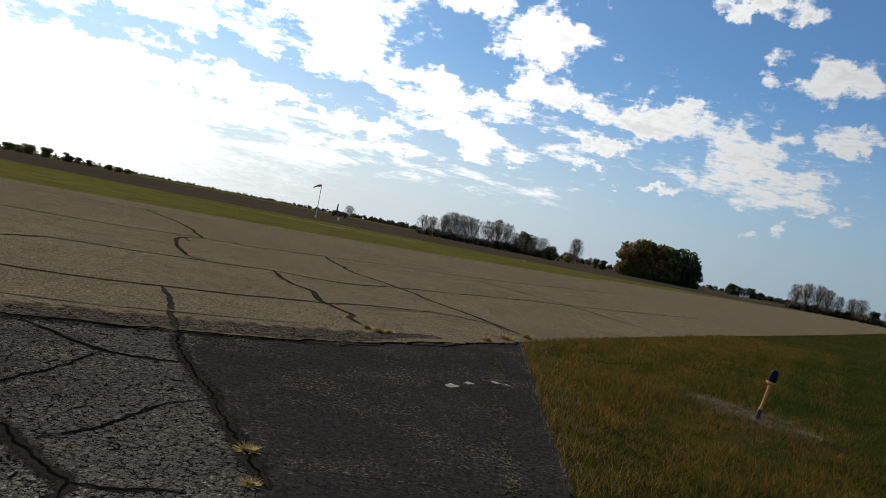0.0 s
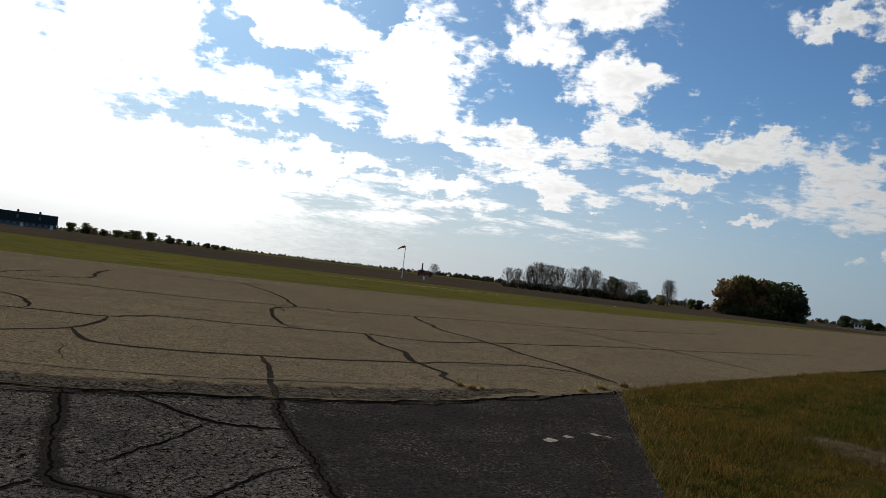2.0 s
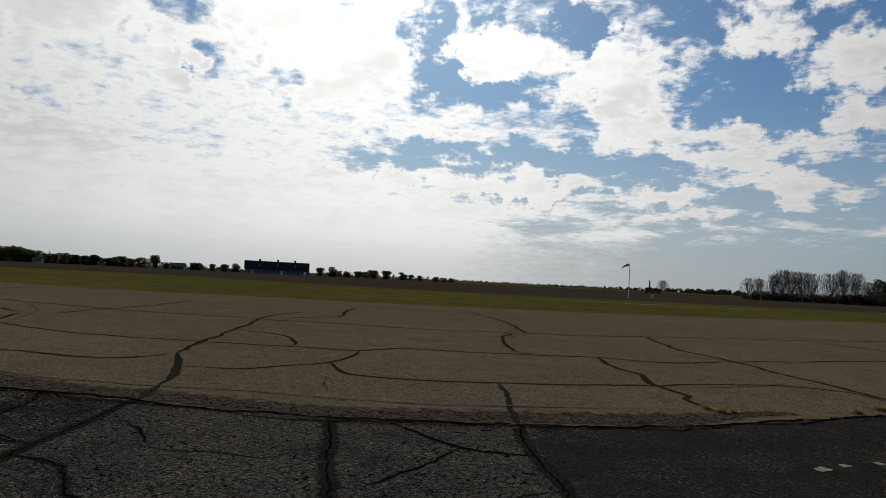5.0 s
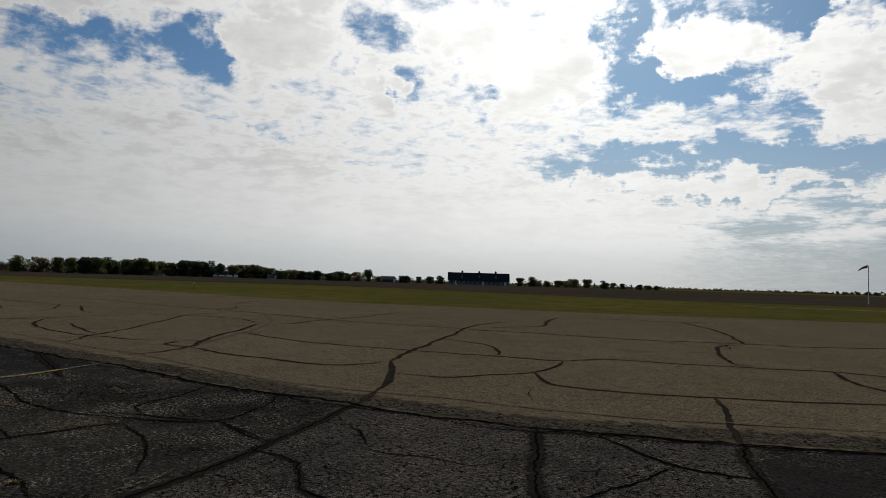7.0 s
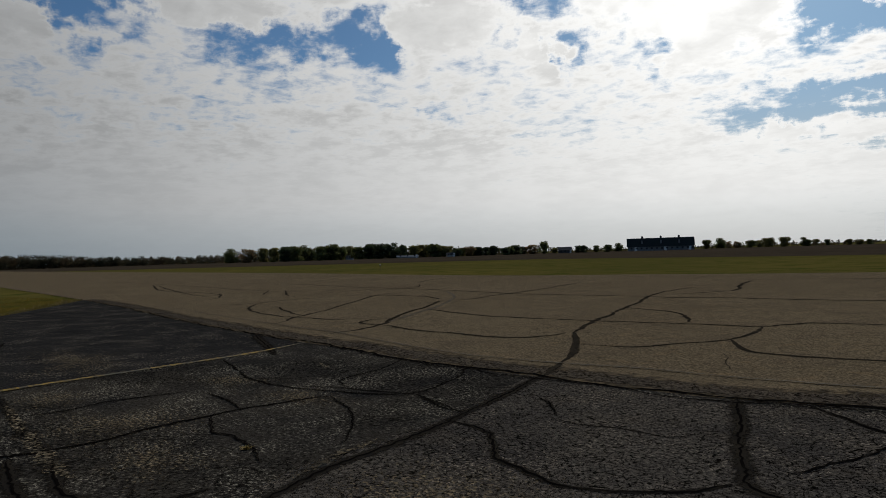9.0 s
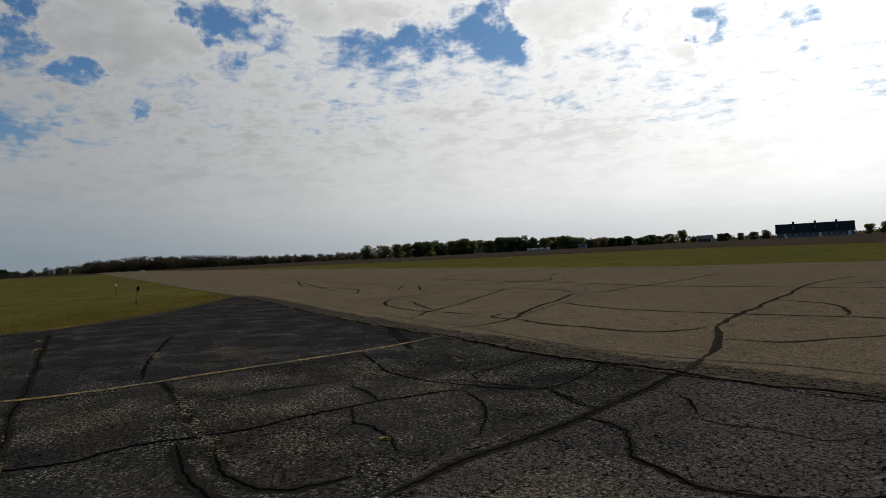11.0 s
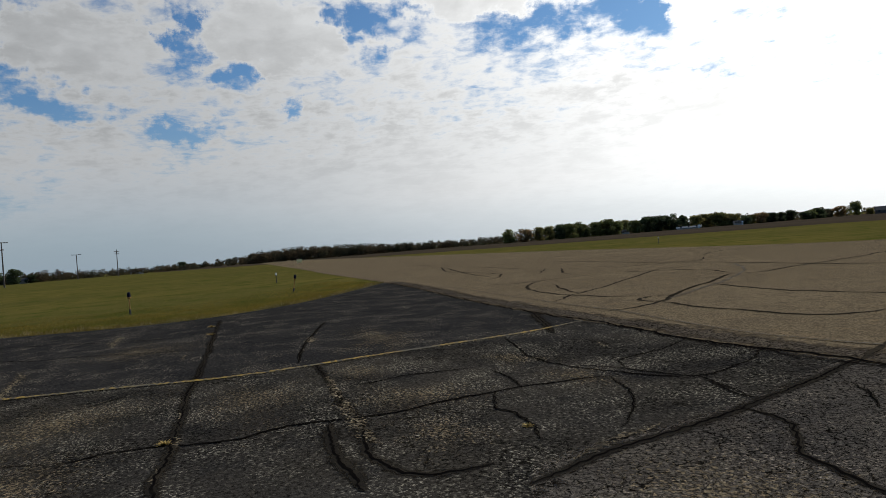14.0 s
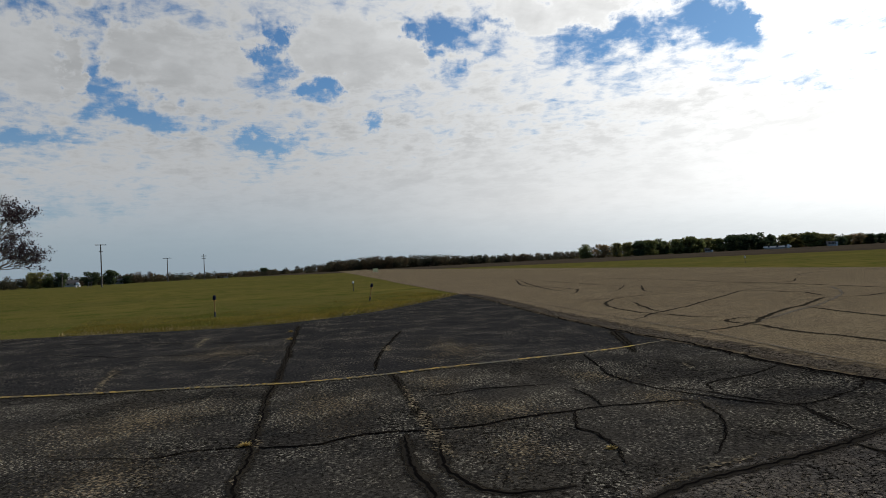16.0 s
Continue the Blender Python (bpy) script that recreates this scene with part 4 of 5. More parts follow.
def house(az, dist, w, d, h, turn, label, wall="brick", roof="shingle"):
    x, y = polar(az, dist)
    ob = tagged(empty("house", x, y, -0.02, az + turn), label, "house")
    bm = bmesh.new()
    box(bm, -w / 2, -d / 2, 0, w / 2, d / 2, h)
    part("wall", bm, M[wall], ob)
    bm = bmesh.new()
    o = 0.4
    low = [bm.verts.new(p) for p in ((-w / 2 - o, -d / 2 - o, h - 0.1), (w / 2 + o, -d / 2 - o, h - 0.1), (w / 2 + o, d / 2 + o, h - 0.1), (-w / 2 - o, d / 2 + o, h - 0.1))]
    top = [bm.verts.new(p) for p in ((-w / 2 - o, 0, h + d * 0.32), (w / 2 + o, 0, h + d * 0.32))]
    for f in ((0, 1, 5, 4), (2, 3, 4, 5)):
        bm.faces.new([(low + top)[i] for i in f])
    bm.faces.new((low[1], low[2], top[1]))
    bm.faces.new((low[3], low[0], top[0]))
    bm.faces.new(low[::-1])
    part("roof", bm, M[roof], ob)
    for i in range(3):
        bm = bmesh.new()
        cx = -w * 0.32 + i * w * 0.32
        box(bm, cx - 0.45, -d / 2 - 0.04, 0.9, cx + 0.45, -d / 2 + 0.03, 2.0)
        part("window", bm, M["glass"], ob)
    bm = bmesh.new()
    box(bm, w * 0.42 - 0.45, -d / 2 - 0.05, 0, w * 0.42 + 0.45, -d / 2 + 0.02, 2.0)
    part("door", bm, M["white"], ob)


barn()
house(44.1, 425, 7.5, 6, 1.9, 6, "low dark-roofed farmhouse among small trees", "shingle")
house(57.2, 412, 13, 2.4, 0.8, 0, "long low pale shed before dark trees", "brick", "brick")
house(53.6, 412, 4.5, 4, 1.2, 8, "small pale shed at the tree line")
house(62.0, 412, 4, 4, 1.2, -6, "small pale house under yellow trees")
house(-27.3, 415, 5, 5, 2.0, 0, "small pale house beside dark trees", "white")
house(112.2, 395, 10, 5, 1.7, 10, "low pale house behind the hedge")
house(108.9, 405, 8, 4, 1.6, -8, "low brown house behind the hedge")
house(101.3, 430, 7, 5, 1.5, 4, "low grey house beyond the scrub")


# ---- masts, lights, signs ----
def windsock(az, dist):
    x, y = polar(az, dist)
    ob = tagged(empty("windsock", x, y, -0.02, az), "faded orange windsock on a tall white pole", "windsock")
    bm = bmesh.new()
    tube(bm, (0, 0, 0), (0, 0, 5.9), 0.075, 0.05, 12)
    part("pole", bm, M["white"], ob)
    bm = bmesh.new()
    tube(bm, (0, 0, 0), (0, 0, 0.12), 0.22, 0.2, 12)
    part("base_plate", bm, M["galv"], ob)
    bm = bmesh.new()
    tube(bm, (0, 0, 5.9), (0, 0, 6.02), 0.1, 0.1, 12)
    tube(bm, (0.04, 0, 5.95), (-0.24, 0, 5.95), 0.03, 0.03, 6)
    part("swivel", bm, M["galv"], ob)
    bm = bmesh.new()
    rings, n = [], 14
    for i in range(7):
        u = i / 6
        r = 0.27 * (1 - 0.48 * u)
        c = Vector((-0.15 - 1.25 * u, 0, 5.95 - 0.10 * u - 0.55 * u * u))
        rings.append([bm.verts.new(c + Vector((0.25 * math.sin(t) * r, math.cos(t) * r, math.sin(t) * r))) for t in (2 * math.pi * k / n for k in range(n))])
    for a, b in zip(rings, rings[1:]):
        for k in range(n):
            bm.faces.new((a[k], a[(k + 1) % n], b[(k + 1) % n], b[k]))
    sock = part("sock", bm, M["orange"], ob, "faded orange cloth sleeve")
    bm = bmesh.new()
    for k in range(n):
        t0, t1 = 2 * math.pi * k / n, 2 * math.pi * (k + 1) / n
        tube(bm, (-0.15, math.cos(t0) * 0.28, 5.95 + math.sin(t0) * 0.28), (-0.15, math.cos(t1) * 0.28, 5.95 + math.sin(t1) * 0.28), 0.02, 0.02, 5)
    part("hoop", bm, M["galv"], sock)


def field_machine(az, dist):
    """A red farm auger parked behind the windsock."""
    x, y = polar(az, dist)
    ob = tagged(empty("grain_auger", x, y, -0.02, az), "dark red farm auger with an upright spout", "farm machine")
    bm = bmesh.new()
    tube(bm, (-0.1, 0, 0.6), (-0.05, 0, 5.4), 0.45, 0.24, 10)
    part("spout", bm, M["dark"], ob)
    bm = bmesh.new()
    box(bm, -1.9, -0.9, 0.7, -0.3, 0.9, 2.5, 0.25)
    box(bm, -0.3, -0.7, 0.7, 4.4, 0.7, 1.7, 0.2)
    box(bm, 3.0, -0.8, 1.5, 4.4, 0.8, 2.3, 0.2)
    part("body", bm, M["red"], ob, "dark red sheet-metal body")
    for wx in (-1.2, 3.6):
        for wy in (-0.95, 0.95):
            bm = bmesh.new()
            tube(bm, (wx, wy - 0.15, 0.5), (wx, wy + 0.15, 0.5), 0.5, 0.5, 16)
            part("wheel", bm, M["dark"], ob)


def marker_post(az, dist):
    x, y = polar(az, dist)
    ob = tagged(empty("marker_post", x, y, -0.02, az), "white and black striped marker post in grass", "post")
    for z0, z1, mat in ((0, 0.8, "white"), (0.8, 1.3, "dark"), (1.3, 1.9, "red")):
        bm = bmesh.new()
        tube(bm, (0, 0, z0), (0, 0, z1), 0.22, 0.2, 12)
        part("band", bm, M[mat], ob)
    bm = bmesh.new()
    tube(bm, (0, 0, 1.9), (0, 0, 2.0), 0.24, 0.1, 12)
    part("cap", bm, M["dark"], ob)


def edge_light(name, x, y, label, lens, post, lean=(0, 0), scale=1.0):
    """A runway or taxiway edge light on a slim stake."""
    ob = tagged(empty(name, x, y, -0.02), label, "edge light", "airfield edge lights")
    ob.matrix_basis = pose(x, y, -0.02, lean[0], lean[1], 0) @ Matrix.Diagonal((scale, scale, scale, 1))
    bm = bmesh.new()
    lathe(bm, [(0.036, 0.0), (0.036, 0.02), (0.030, 0.03), (0.030, 0.16), (0.026, 0.17)], 12)
    part("coupling", bm, M["dark"], ob, "dark breakable coupling")
    bm = bmesh.new()
    lathe(bm, [(0.020, 0.165), (0.026, 0.17), (0.026, 0.20), (0.019, 0.205), (0.019, 0.50), (0.024, 0.51)], 12)
    part("stake", bm, M[post], ob)
    bm = bmesh.new()
    lathe(bm, [(0.03, 0.505), (0.06, 0.52), (0.062, 0.545), (0.05, 0.55)], 16)
    part("collar", bm, M["stake" if lens == "blue" else "dark"], ob)
    bm = bmesh.new()
    lathe(bm, [(0.044, 0.548), (0.052, 0.56), (0.053, 0.62), (0.050, 0.67), (0.037, 0.70), (0.013, 0.71)], 16)
    part("lens", bm, M[lens], ob, "dark blue glass lens" if lens == "blue" else "white glass lens")


def utility_pole(az, dist, h, turn, arms):
    x, y = polar(az, dist)
    ob = tagged(empty("utility_pole", x, y, -0.02, az + turn), "weathered wooden utility pole with crossarm", "utility pole", "utility poles")
    bm = bmesh.new()
    tube(bm, (0, 0, 0), (0.1, 0, h), 0.22, 0.14, 10)
    part("pole", bm, M["wood"], ob)
    for z, half in arms:
        bm = bmesh.new()
        box(bm, -half + 0.1, -0.09, h - z - 0.11, half + 0.1, 0.09, h - z + 0.11, 0.02)
        arm = part("crossarm", bm, M["wood"], ob)
        for k in (-0.9, -0.45, 0.45, 0.9):
            bm = bmesh.new()
            tube(bm, (0.1 + half * k, 0, h - z + 0.1), (0.1 + half * k, 0, h - z + 0.3), 0.05, 0.03, 8)
            part("insulator", bm, M["galv"], arm)


windsock(7.6, 128)
field_machine(6.0, 285)
marker_post(5.75, 150)
edge_light("taxiway_light", 4.92, 8.49, "blue taxiway edge light on a yellow stake", "blue", "stake", (0, 10), 1.0)
edge_light("taxiway_light", -27.9, -5.9, "blue taxiway edge light on a yellow stake", "blue", "stake", (0, 0), 1.2)
edge_light("taxiway_light", -33.4, 0.2, "leaning blue taxiway edge light on a yellow stake", "blue", "stake", (-10, 0), 1.2)
edge_light("runway_light", -49.1, -0.8, "white runway edge light on a dark stake", "white", "dark", (0, 0), 1.0)
edge_light("runway_light", -65.5, 38.5, "white runway edge light on a dark stake", "white", "dark", (0, 0), 1.05)
edge_light("runway_light", 14.5, 81.0, "white runway edge light on a dark stake", "white", "dark", (0, 0), 0.6)
utility_pole(109.9, 230, 12.9, 25, ((0.15, 1.7), (2.2, 0.5)))
utility_pole(105.3, 330, 10.8, 10, ((0.15, 1.9), ))
utility_pole(102.6, 330, 11.8, 30, ((0.9, 1.2), (1.9, 1.0)))
utility_pole(112.5, 330, 6.0, 30, ((0.4, 0.8), ))

sx, sy = polar(89.0, 190)
sign = tagged(empty("airfield_sign", sx, sy, -0.02, 89), "small yellow airfield sign on short legs", "sign")
bm = bmesh.new()
box(bm, -0.75, -0.1, 0.35, 0.75, 0.1, 1.25, 0.03)
part("panel", bm, M["signyellow"], sign, "plain yellow panel")
for lx in (-0.6, 0.6):
    bm = bmesh.new()
    tube(bm, (lx, 0, 0), (lx, 0, 0.4), 0.04, 0.04, 8)
    part("leg", bm, M["galv"], sign)

# a ladder-like stand leaning by the nearest utility pole
fx, fy = polar(110.75, 228)
frame_stand = tagged(empty("ladder_stand", fx, fy, -0.02, 110), "pale wooden ladder stand beside the pole", "stand")
for dx in (-0.5, 0.4):
    bm = bmesh.new()
    tube(bm, (dx, 0, 0), (dx + 0.5, 0.5, 1.9), 0.07, 0.06, 6)
    part("leg", bm, M["wood"], frame_stand)
for k in range(4):
    bm = bmesh.new()
    u = 0.2 + 0.22 * k
    tube(bm, (-0.5 + 0.5 * u, 0.5 * u, 1.9 * u), (0.4 + 0.5 * u, 0.5 * u, 1.9 * u), 0.05, 0.05, 6)
    part("rung", bm, M["wood"], frame_stand)
dx, dy = polar(111.5, 300)
tank = tagged(empty("propane_tank", dx, dy, -0.02, 80), "white rounded tank behind the hedge", "tank")
bm = bmesh.new()
bmesh.ops.create_uvsphere(bm, u_segments=16, v_segments=10, radius=0.9)
bmesh.ops.scale(bm, vec=(0.8, 0.55, 0.55), verts=bm.verts[:])
bmesh.ops.translate(bm, vec=(0, 0, 1.35), verts=bm.verts[:])
part("body", bm, M["white"], tank)
for lx in (-0.7, 0.7):
    bm = bmesh.new()
    box(bm, lx - 0.12, -0.5, 0, lx + 0.12, 0.5, 1.0, 0.02)
    part("saddle", bm, M["galv"], tank)


def plum_tree(az, dist, height):
    """The thin-leaved dark tree near the edge of the apron grass."""
    rnd = random.Random(41)
    x, y = polar(az, dist)
    ob = tagged(empty("plum_tree", x, y, -0.02), "dark purple-leaved tree with thin open crown", "tree")
    bm = bmesh.new()
    tips = []
    tube(bm, (0, 0, 0), (0.1, 0, height * 0.24), 0.22, 0.16, 10)

    def limb(a, way, length, r, depth):
        b = a + way * length
        tube(bm, a, b, r, r * 0.65, 6, caps=False)
        if depth <= 1:
            tips.append(a.lerp(b, 0.5))
            tips.append(b)
        if depth:
            for _ in range(3):
                go = (way + Vector((rnd.uniform(-1, 1), rnd.uniform(-1, 1), rnd.uniform(-0.5, 0.8))) * 0.7).normalized()
                limb(a.lerp(b, rnd.uniform(0.6, 1)), go, length * rnd.uniform(0.6, 0.82), r * 0.55, depth - 1)

    for i in range(14):
        t = i * 0.9 + rnd.random() * 0.4
        limb(Vector((0.08, 0, height * (0.14 + 0.022 * i))), Vector((math.cos(t), math.sin(t), rnd.uniform(-0.15, 1.7))).normalized(), height * 0.23, 0.08, 4)
    part("trunk", bm, M["bark"], ob)
    lobes = [(p.x, p.y, p.z, 0.34, 0.24) for p in tips if 0.8 < p.z < height]
    quads, faces = leaf_cloud(lobes, 15000, 0.085, 17)
    crown = new("crown", raw_mesh("crown", quads, faces, M["purple"]))
    crown.parent = ob


plum_tree(118.0, 70, 12.0)


# ---- grass blades, weeds ----
def inside(poly, x, y):
    hit = np.zeros(len(x), dtype=bool)
    for (x0, y0), (x1, y1) in zip(poly, [*poly[1:], poly[0]]):
        cross = ((y0 > y) != (y1 > y)) & (x < (x1 - x0) * (y - y0) / (y1 - y0 + 1e-12) + x0)
        hit ^= cross
    return hit


def blades(name, label, poly, count, tall, wide, seed, mat, near=(0.0, 0.0), power=1.0, bend=0.45, chance=None):
    """Grass as single bent blades over a patch of ground, denser towards the apron."""
    rnd = np.random.default_rng(seed)
    pts = np.array(poly)
    lo, hi = pts.min(0), pts.max(0)
    x = rnd.uniform(lo[0], hi[0], count * 4)
    y = rnd.uniform(lo[1], hi[1], count * 4)
    keep = inside(poly, x, y) & (rnd.random(len(x)) < (6.0 / (np.hypot(x - near[0], y - near[1]) + 3.0)) ** power)
    if chance:
        keep &= rnd.random(len(x)) < chance(x, y)
    x, y = x[keep][:count], y[keep][:count]
    n = len(x)
    far = np.hypot(x - near[0], y - near[1])
    t = rnd.uniform(0, 6.283, n)
    tuft = np.sin(x * 5.3 + 2.0 * np.sin(y * 3.1)) * np.cos(y * 4.7 + 1.5 * np.sin(x * 2.3))
    h = tall * rnd.uniform(0.35, 1.25, n) * (1 + 0.4 * np.sin(x * 1.3) * np.cos(y * 1.7) + 0.55 * tuft)
    w = wide * rnd.uniform(0.6, 1.4, n) * np.clip(far / 9.0, 1.0, 6.0)
    lean = rnd.normal(scale=bend, size=(2, n)) * h
    foot = np.stack([x, y, np.full(n, -0.02)], 1)
    side = np.stack([np.cos(t) * w, np.sin(t) * w, np.zeros(n)], 1)
    tip = foot + np.stack([lean[0], lean[1], h], 1)
    tri = np.stack([foot - side, foot + side, tip], 1).reshape(-1, 3)
    ob = new(name, raw_mesh(name, tri, np.arange(3 * n).reshape(-1, 3), mat))
    return tagged(ob, label, "grass", kind="stuff")


right_patch = line2d(RIGHT_GRASS[2:], 0.6) + line2d(NEAR_RIGHT[:6], 1.0) + [(120, 80), (40, 0), (1.5, 2)]
close_patch = line2d(RIGHT_GRASS[1:], 0.4) + line2d(NEAR_RIGHT[:4], 0.5) + [(20, 24), (18, 14), (11.5, 6), (8, 2.0)]


def rustiness(x, y):
    """How much of the grass is dying: most beside the asphalt, in patches."""
    away = x - (1.0 + 0.12 * y) - np.maximum(0, y - 11.6) * 0.7
    patches = 0.30 * np.sin(x * 2.1 + 1.3 * np.sin(y * 0.9)) * np.cos(y * 1.5 + x) + 0.22 * np.sin(x * 4.7 - y * 3.1)
    return np.clip(1.25 - away / 4.4 + patches, 0.05, 0.95)


def straw_free(x, y):
    u, v = (x - 4.95) * 0.394 - (y - 8.65) * 0.919, (x - 4.95) * 0.919 + (y - 8.65) * 0.394
    return np.where((u / 0.95) ** 2 + (v / 0.5) ** 2 < 1, 0.12, 1.0)


def greenness(x, y):
    return (1 - 0.8 * rustiness(x, y)) * straw_free(x, y)


def rusty_growth(x, y):
    return rustiness(x, y) * straw_free(x, y)


left_patch = line2d(LEFT_GRASS, 0.6) + [(-90, -60), (-160, -30), (-122, 0.4), (-67, 2.9), (-45, 4.1)]
verge = tagged(sheet("verge", right_patch, -0.016, M["thatch"]), "dead thatch under autumn grass", "grass", kind="structure")
blades("grass_blades", "short dark green autumn grass", close_patch, 210000, 0.075, 0.0048, 21, M["green_blade"], (3, 6), 0.7, 0.5, greenness)
blades("grass_blades", "short dark green autumn grass", right_patch, 150000, 0.06, 0.010, 31, M["green_blade"], (9, 13), 1.0)
blades("rusty_grass", "rust-brown and olive dying grass beside asphalt", close_patch, 190000, 0.08, 0.0042, 32, M["rust_blade"], (2, 6), 0.7, 0.55, rusty_growth)
blades("grass_blades", "short autumn grass beside the apron", left_patch, 52000, 0.055, 0.007, 22, M["blade"], (-24, -3), 2.0)
for reach, count, seed in ((2.2, 16000, 33), (5.0, 19000, 34), (9.0, 16000, 35)):
    fringe = [(x, y) for x, y in line2d(LEFT_GRASS[:-1], 0.5)] + [(x - reach, y - reach * 0.27) for x, y in line2d(LEFT_GRASS[:-1], 0.5)][::-1]
    blades("golden_grass", "golden dying grass along the apron", fringe, count, 0.06, 0.007, seed, M["gold_blade"], (-25, -3), 0.5)
fringe = [(x - 0.07, y) for x, y in line2d(RIGHT_GRASS[2:], 0.4)] + [(x + 0.45, y) for x, y in line2d(RIGHT_GRASS[2:], 0.4)][::-1]
blades("dry_fringe", "dry straw-coloured grass along the asphalt edge", fringe, 1500, 0.09, 0.004, 23, M["dry"], (2, 6), 0.3)
fringe = [(x, y) for x, y in line2d(LEFT_GRASS[:-1], 0.5)] + [(x - 0.5, y - 0.15) for x, y in line2d(LEFT_GRASS[:-1], 0.5)][::-1]
blades("dry_fringe", "dry straw-coloured grass along the asphalt edge", fringe, 13000, 0.12, 0.009, 24, M["dry"], (-24, -3), 0.2)
for reach, count, seed in ((1.0, 9000, 25), (1.3, 3500, 26)):
    straw = []
    for i in range(40):
        a = 2 * math.pi * i / 40
        k = reach * (1 + 0.55 * noise.noise((math.cos(a) * 2.2, math.sin(a) * 2.2, 3.0)))
        u, v = 0.92 * math.cos(a) * k, 0.50 * math.sin(a) * k
        straw.append((4.93 + 0.394 * u + 0.919 * v, 8.7 - 0.919 * u + 0.394 * v))
    blades("straw_litter", "dead straw lying round a taxiway light", straw, count, 0.045, 0.006, seed, M["straw"], (5, 8.5), 0.1, 2.4)


def weed(x, y, size, seed):
    """A dry tuft in a pavement crack."""
    rnd = np.random.default_rng(seed)
    n = 110
    t, e = rnd.uniform(0, 6.283, n), rnd.uniform(0.15, 1.2, n)
    ln = size * rnd.uniform(0.5, 1.2, n)
    tip = np.stack([np.cos(t) * np.cos(e) * ln, np.sin(t) * np.cos(e) * ln, np.sin(e) * ln], 1)
    foot = rnd.normal(scale=size * 0.12, size=(n, 3)) * (1, 1, 0)
    side = np.stack([-np.sin(t), np.cos(t), np.zeros(n)], 1) * 0.006
    ob = new("weed_tuft", raw_mesh("weed_tuft", np.stack([foot - side, foot + side, foot + tip], 1).reshape(-1, 3), np.arange(3 * n).reshape(-1, 3), M["weed"]))
    ob.matrix_basis = pose(x, y, 0.003) @ Matrix.Diagonal((1.3, 1.3, 0.6, 1))
    tagged(ob, "dry straw-coloured weed tuft in an asphalt crack", "weed", "weeds in cracks")


for i, (x, y, s) in enumerate(((-0.62, 4.28, 0.085), (-0.48, 3.78, 0.07), (-0.2, 9.95, 0.13), (-0.02, 9.8, 0.15), (0.12, 9.9, 0.1), (-5.6, 1.9, 0.05), (-6.7, -1.2, 0.07), (-16.5, -1.8, 0.1), (-18.5, -2.0, 0.1), (2.1, 11.6, 0.2), (2.6, 12.3, 0.2), (1.7, 11.0, 0.15))):
    weed(x, y, s, 300 + i)


# ---- pavement details: joints, cracks, paint ----
crack_count = [0]


def level_and_step(points):
    """Each crack lies a hair above the last, with vertices as close as its distance asks."""
    crack_count[0] += 1
    far = min(math.hypot(*p) for p in points)
    return crack_count[0], 0.004 + 0.0004 * (crack_count[0] % 9), far, 0.05 if far < 9 else 0.14 if far < 25 else 0.5


def sealed(parent, width, points):
    """A crack under a dark worn band, with an open jagged line down it where it is near."""
    k, level, far, step = level_and_step(points)
    wander = 0.09 if far > 12 else 0.03
    ribbon("crack", points, width * 0.95, level, M["seal"] if parent == apron else M["tar"], parent, wander, step, 0.55, k)
    if parent == apron:
        ribbon("open_crack", points, 0.020 if far < 6 else 0.026, level + 0.004, M["gap"], parent, wander, step, 1.4, k, 0.016)


def hairline(parent, width, points):
    """A thin crack that wanders, dark and broken along its length."""
    k, level, far, step = level_and_step(points)
    wander = 0.08 if far > 12 else 0.04
    if parent == apron:
        ribbon("crack", points, width * 0.9, level, M["seal"], parent, wander, step, 1.1, k)
        ribbon("open_crack", points, width * 0.36, level + 0.004, M["gap"], parent, wander, step, 1.5, k, 0.018)
    else:
        ribbon("crack", points, width, level, M["tar"], parent, wander, step, 0.9, k, 0.008)


ribbon("margin", [(x - (0.25 if x > -3 else 0.0), y + 0.36) for x, y in JOINT[:-1]], 0.95, 0.003, M["margin"], runway, 0.02, 0.3, 0.35, 515)
slab = line2d([(-6.3, 5.72), (-3.9, 6.22), (-2.6, 6.9), (-1.95, 7.35)], 0.3) + line2d([(-1.75, 6.7), (-1.25, 5.7), (-0.85, 5.0), (-0.45, 4.2), (-0.2, 2.6)], 0.3) + line2d([(-3.0, 1.2), (-4.6, 1.6), (-5.1, 3.0), (-5.55, 4.2), (-6.05, 5.1)], 0.3)
outline = slab
middle = (sum(p[0] for p in outline) / len(outline), sum(p[1] for p in outline) / len(outline))
rings = [[(x + (middle[0] - x) * k, y + (middle[1] - y) * k, 0.002) for x, y in outline] for k in (0.0, 0.12, 0.28)]
count = len(outline)
faces = [(r * count + i, r * count + (i + 1) % count, (r + 1) * count + (i + 1) % count, (r + 1) * count + i) for r in range(2) for i in range(count)]
faces += [(2 * count + i, 2 * count + (i + 1) % count, 3 * count) for i in range(count)]
if sum(p[0] * q[1] - q[0] * p[1] for p, q in zip(outline, [*outline[1:], outline[0]])) < 0:
    faces = [f[::-1] for f in faces]
slab = mesh_object("crazed_slab", [v for ring in rings for v in ring] + [(*middle, 0.002)], faces, M["crazed"], apron)
edge_map(slab, [0.35 if p[1] < 5.2 and p[0] < -1.2 else 1.0 for p in outline] + [1.0] * (2 * count + 1))
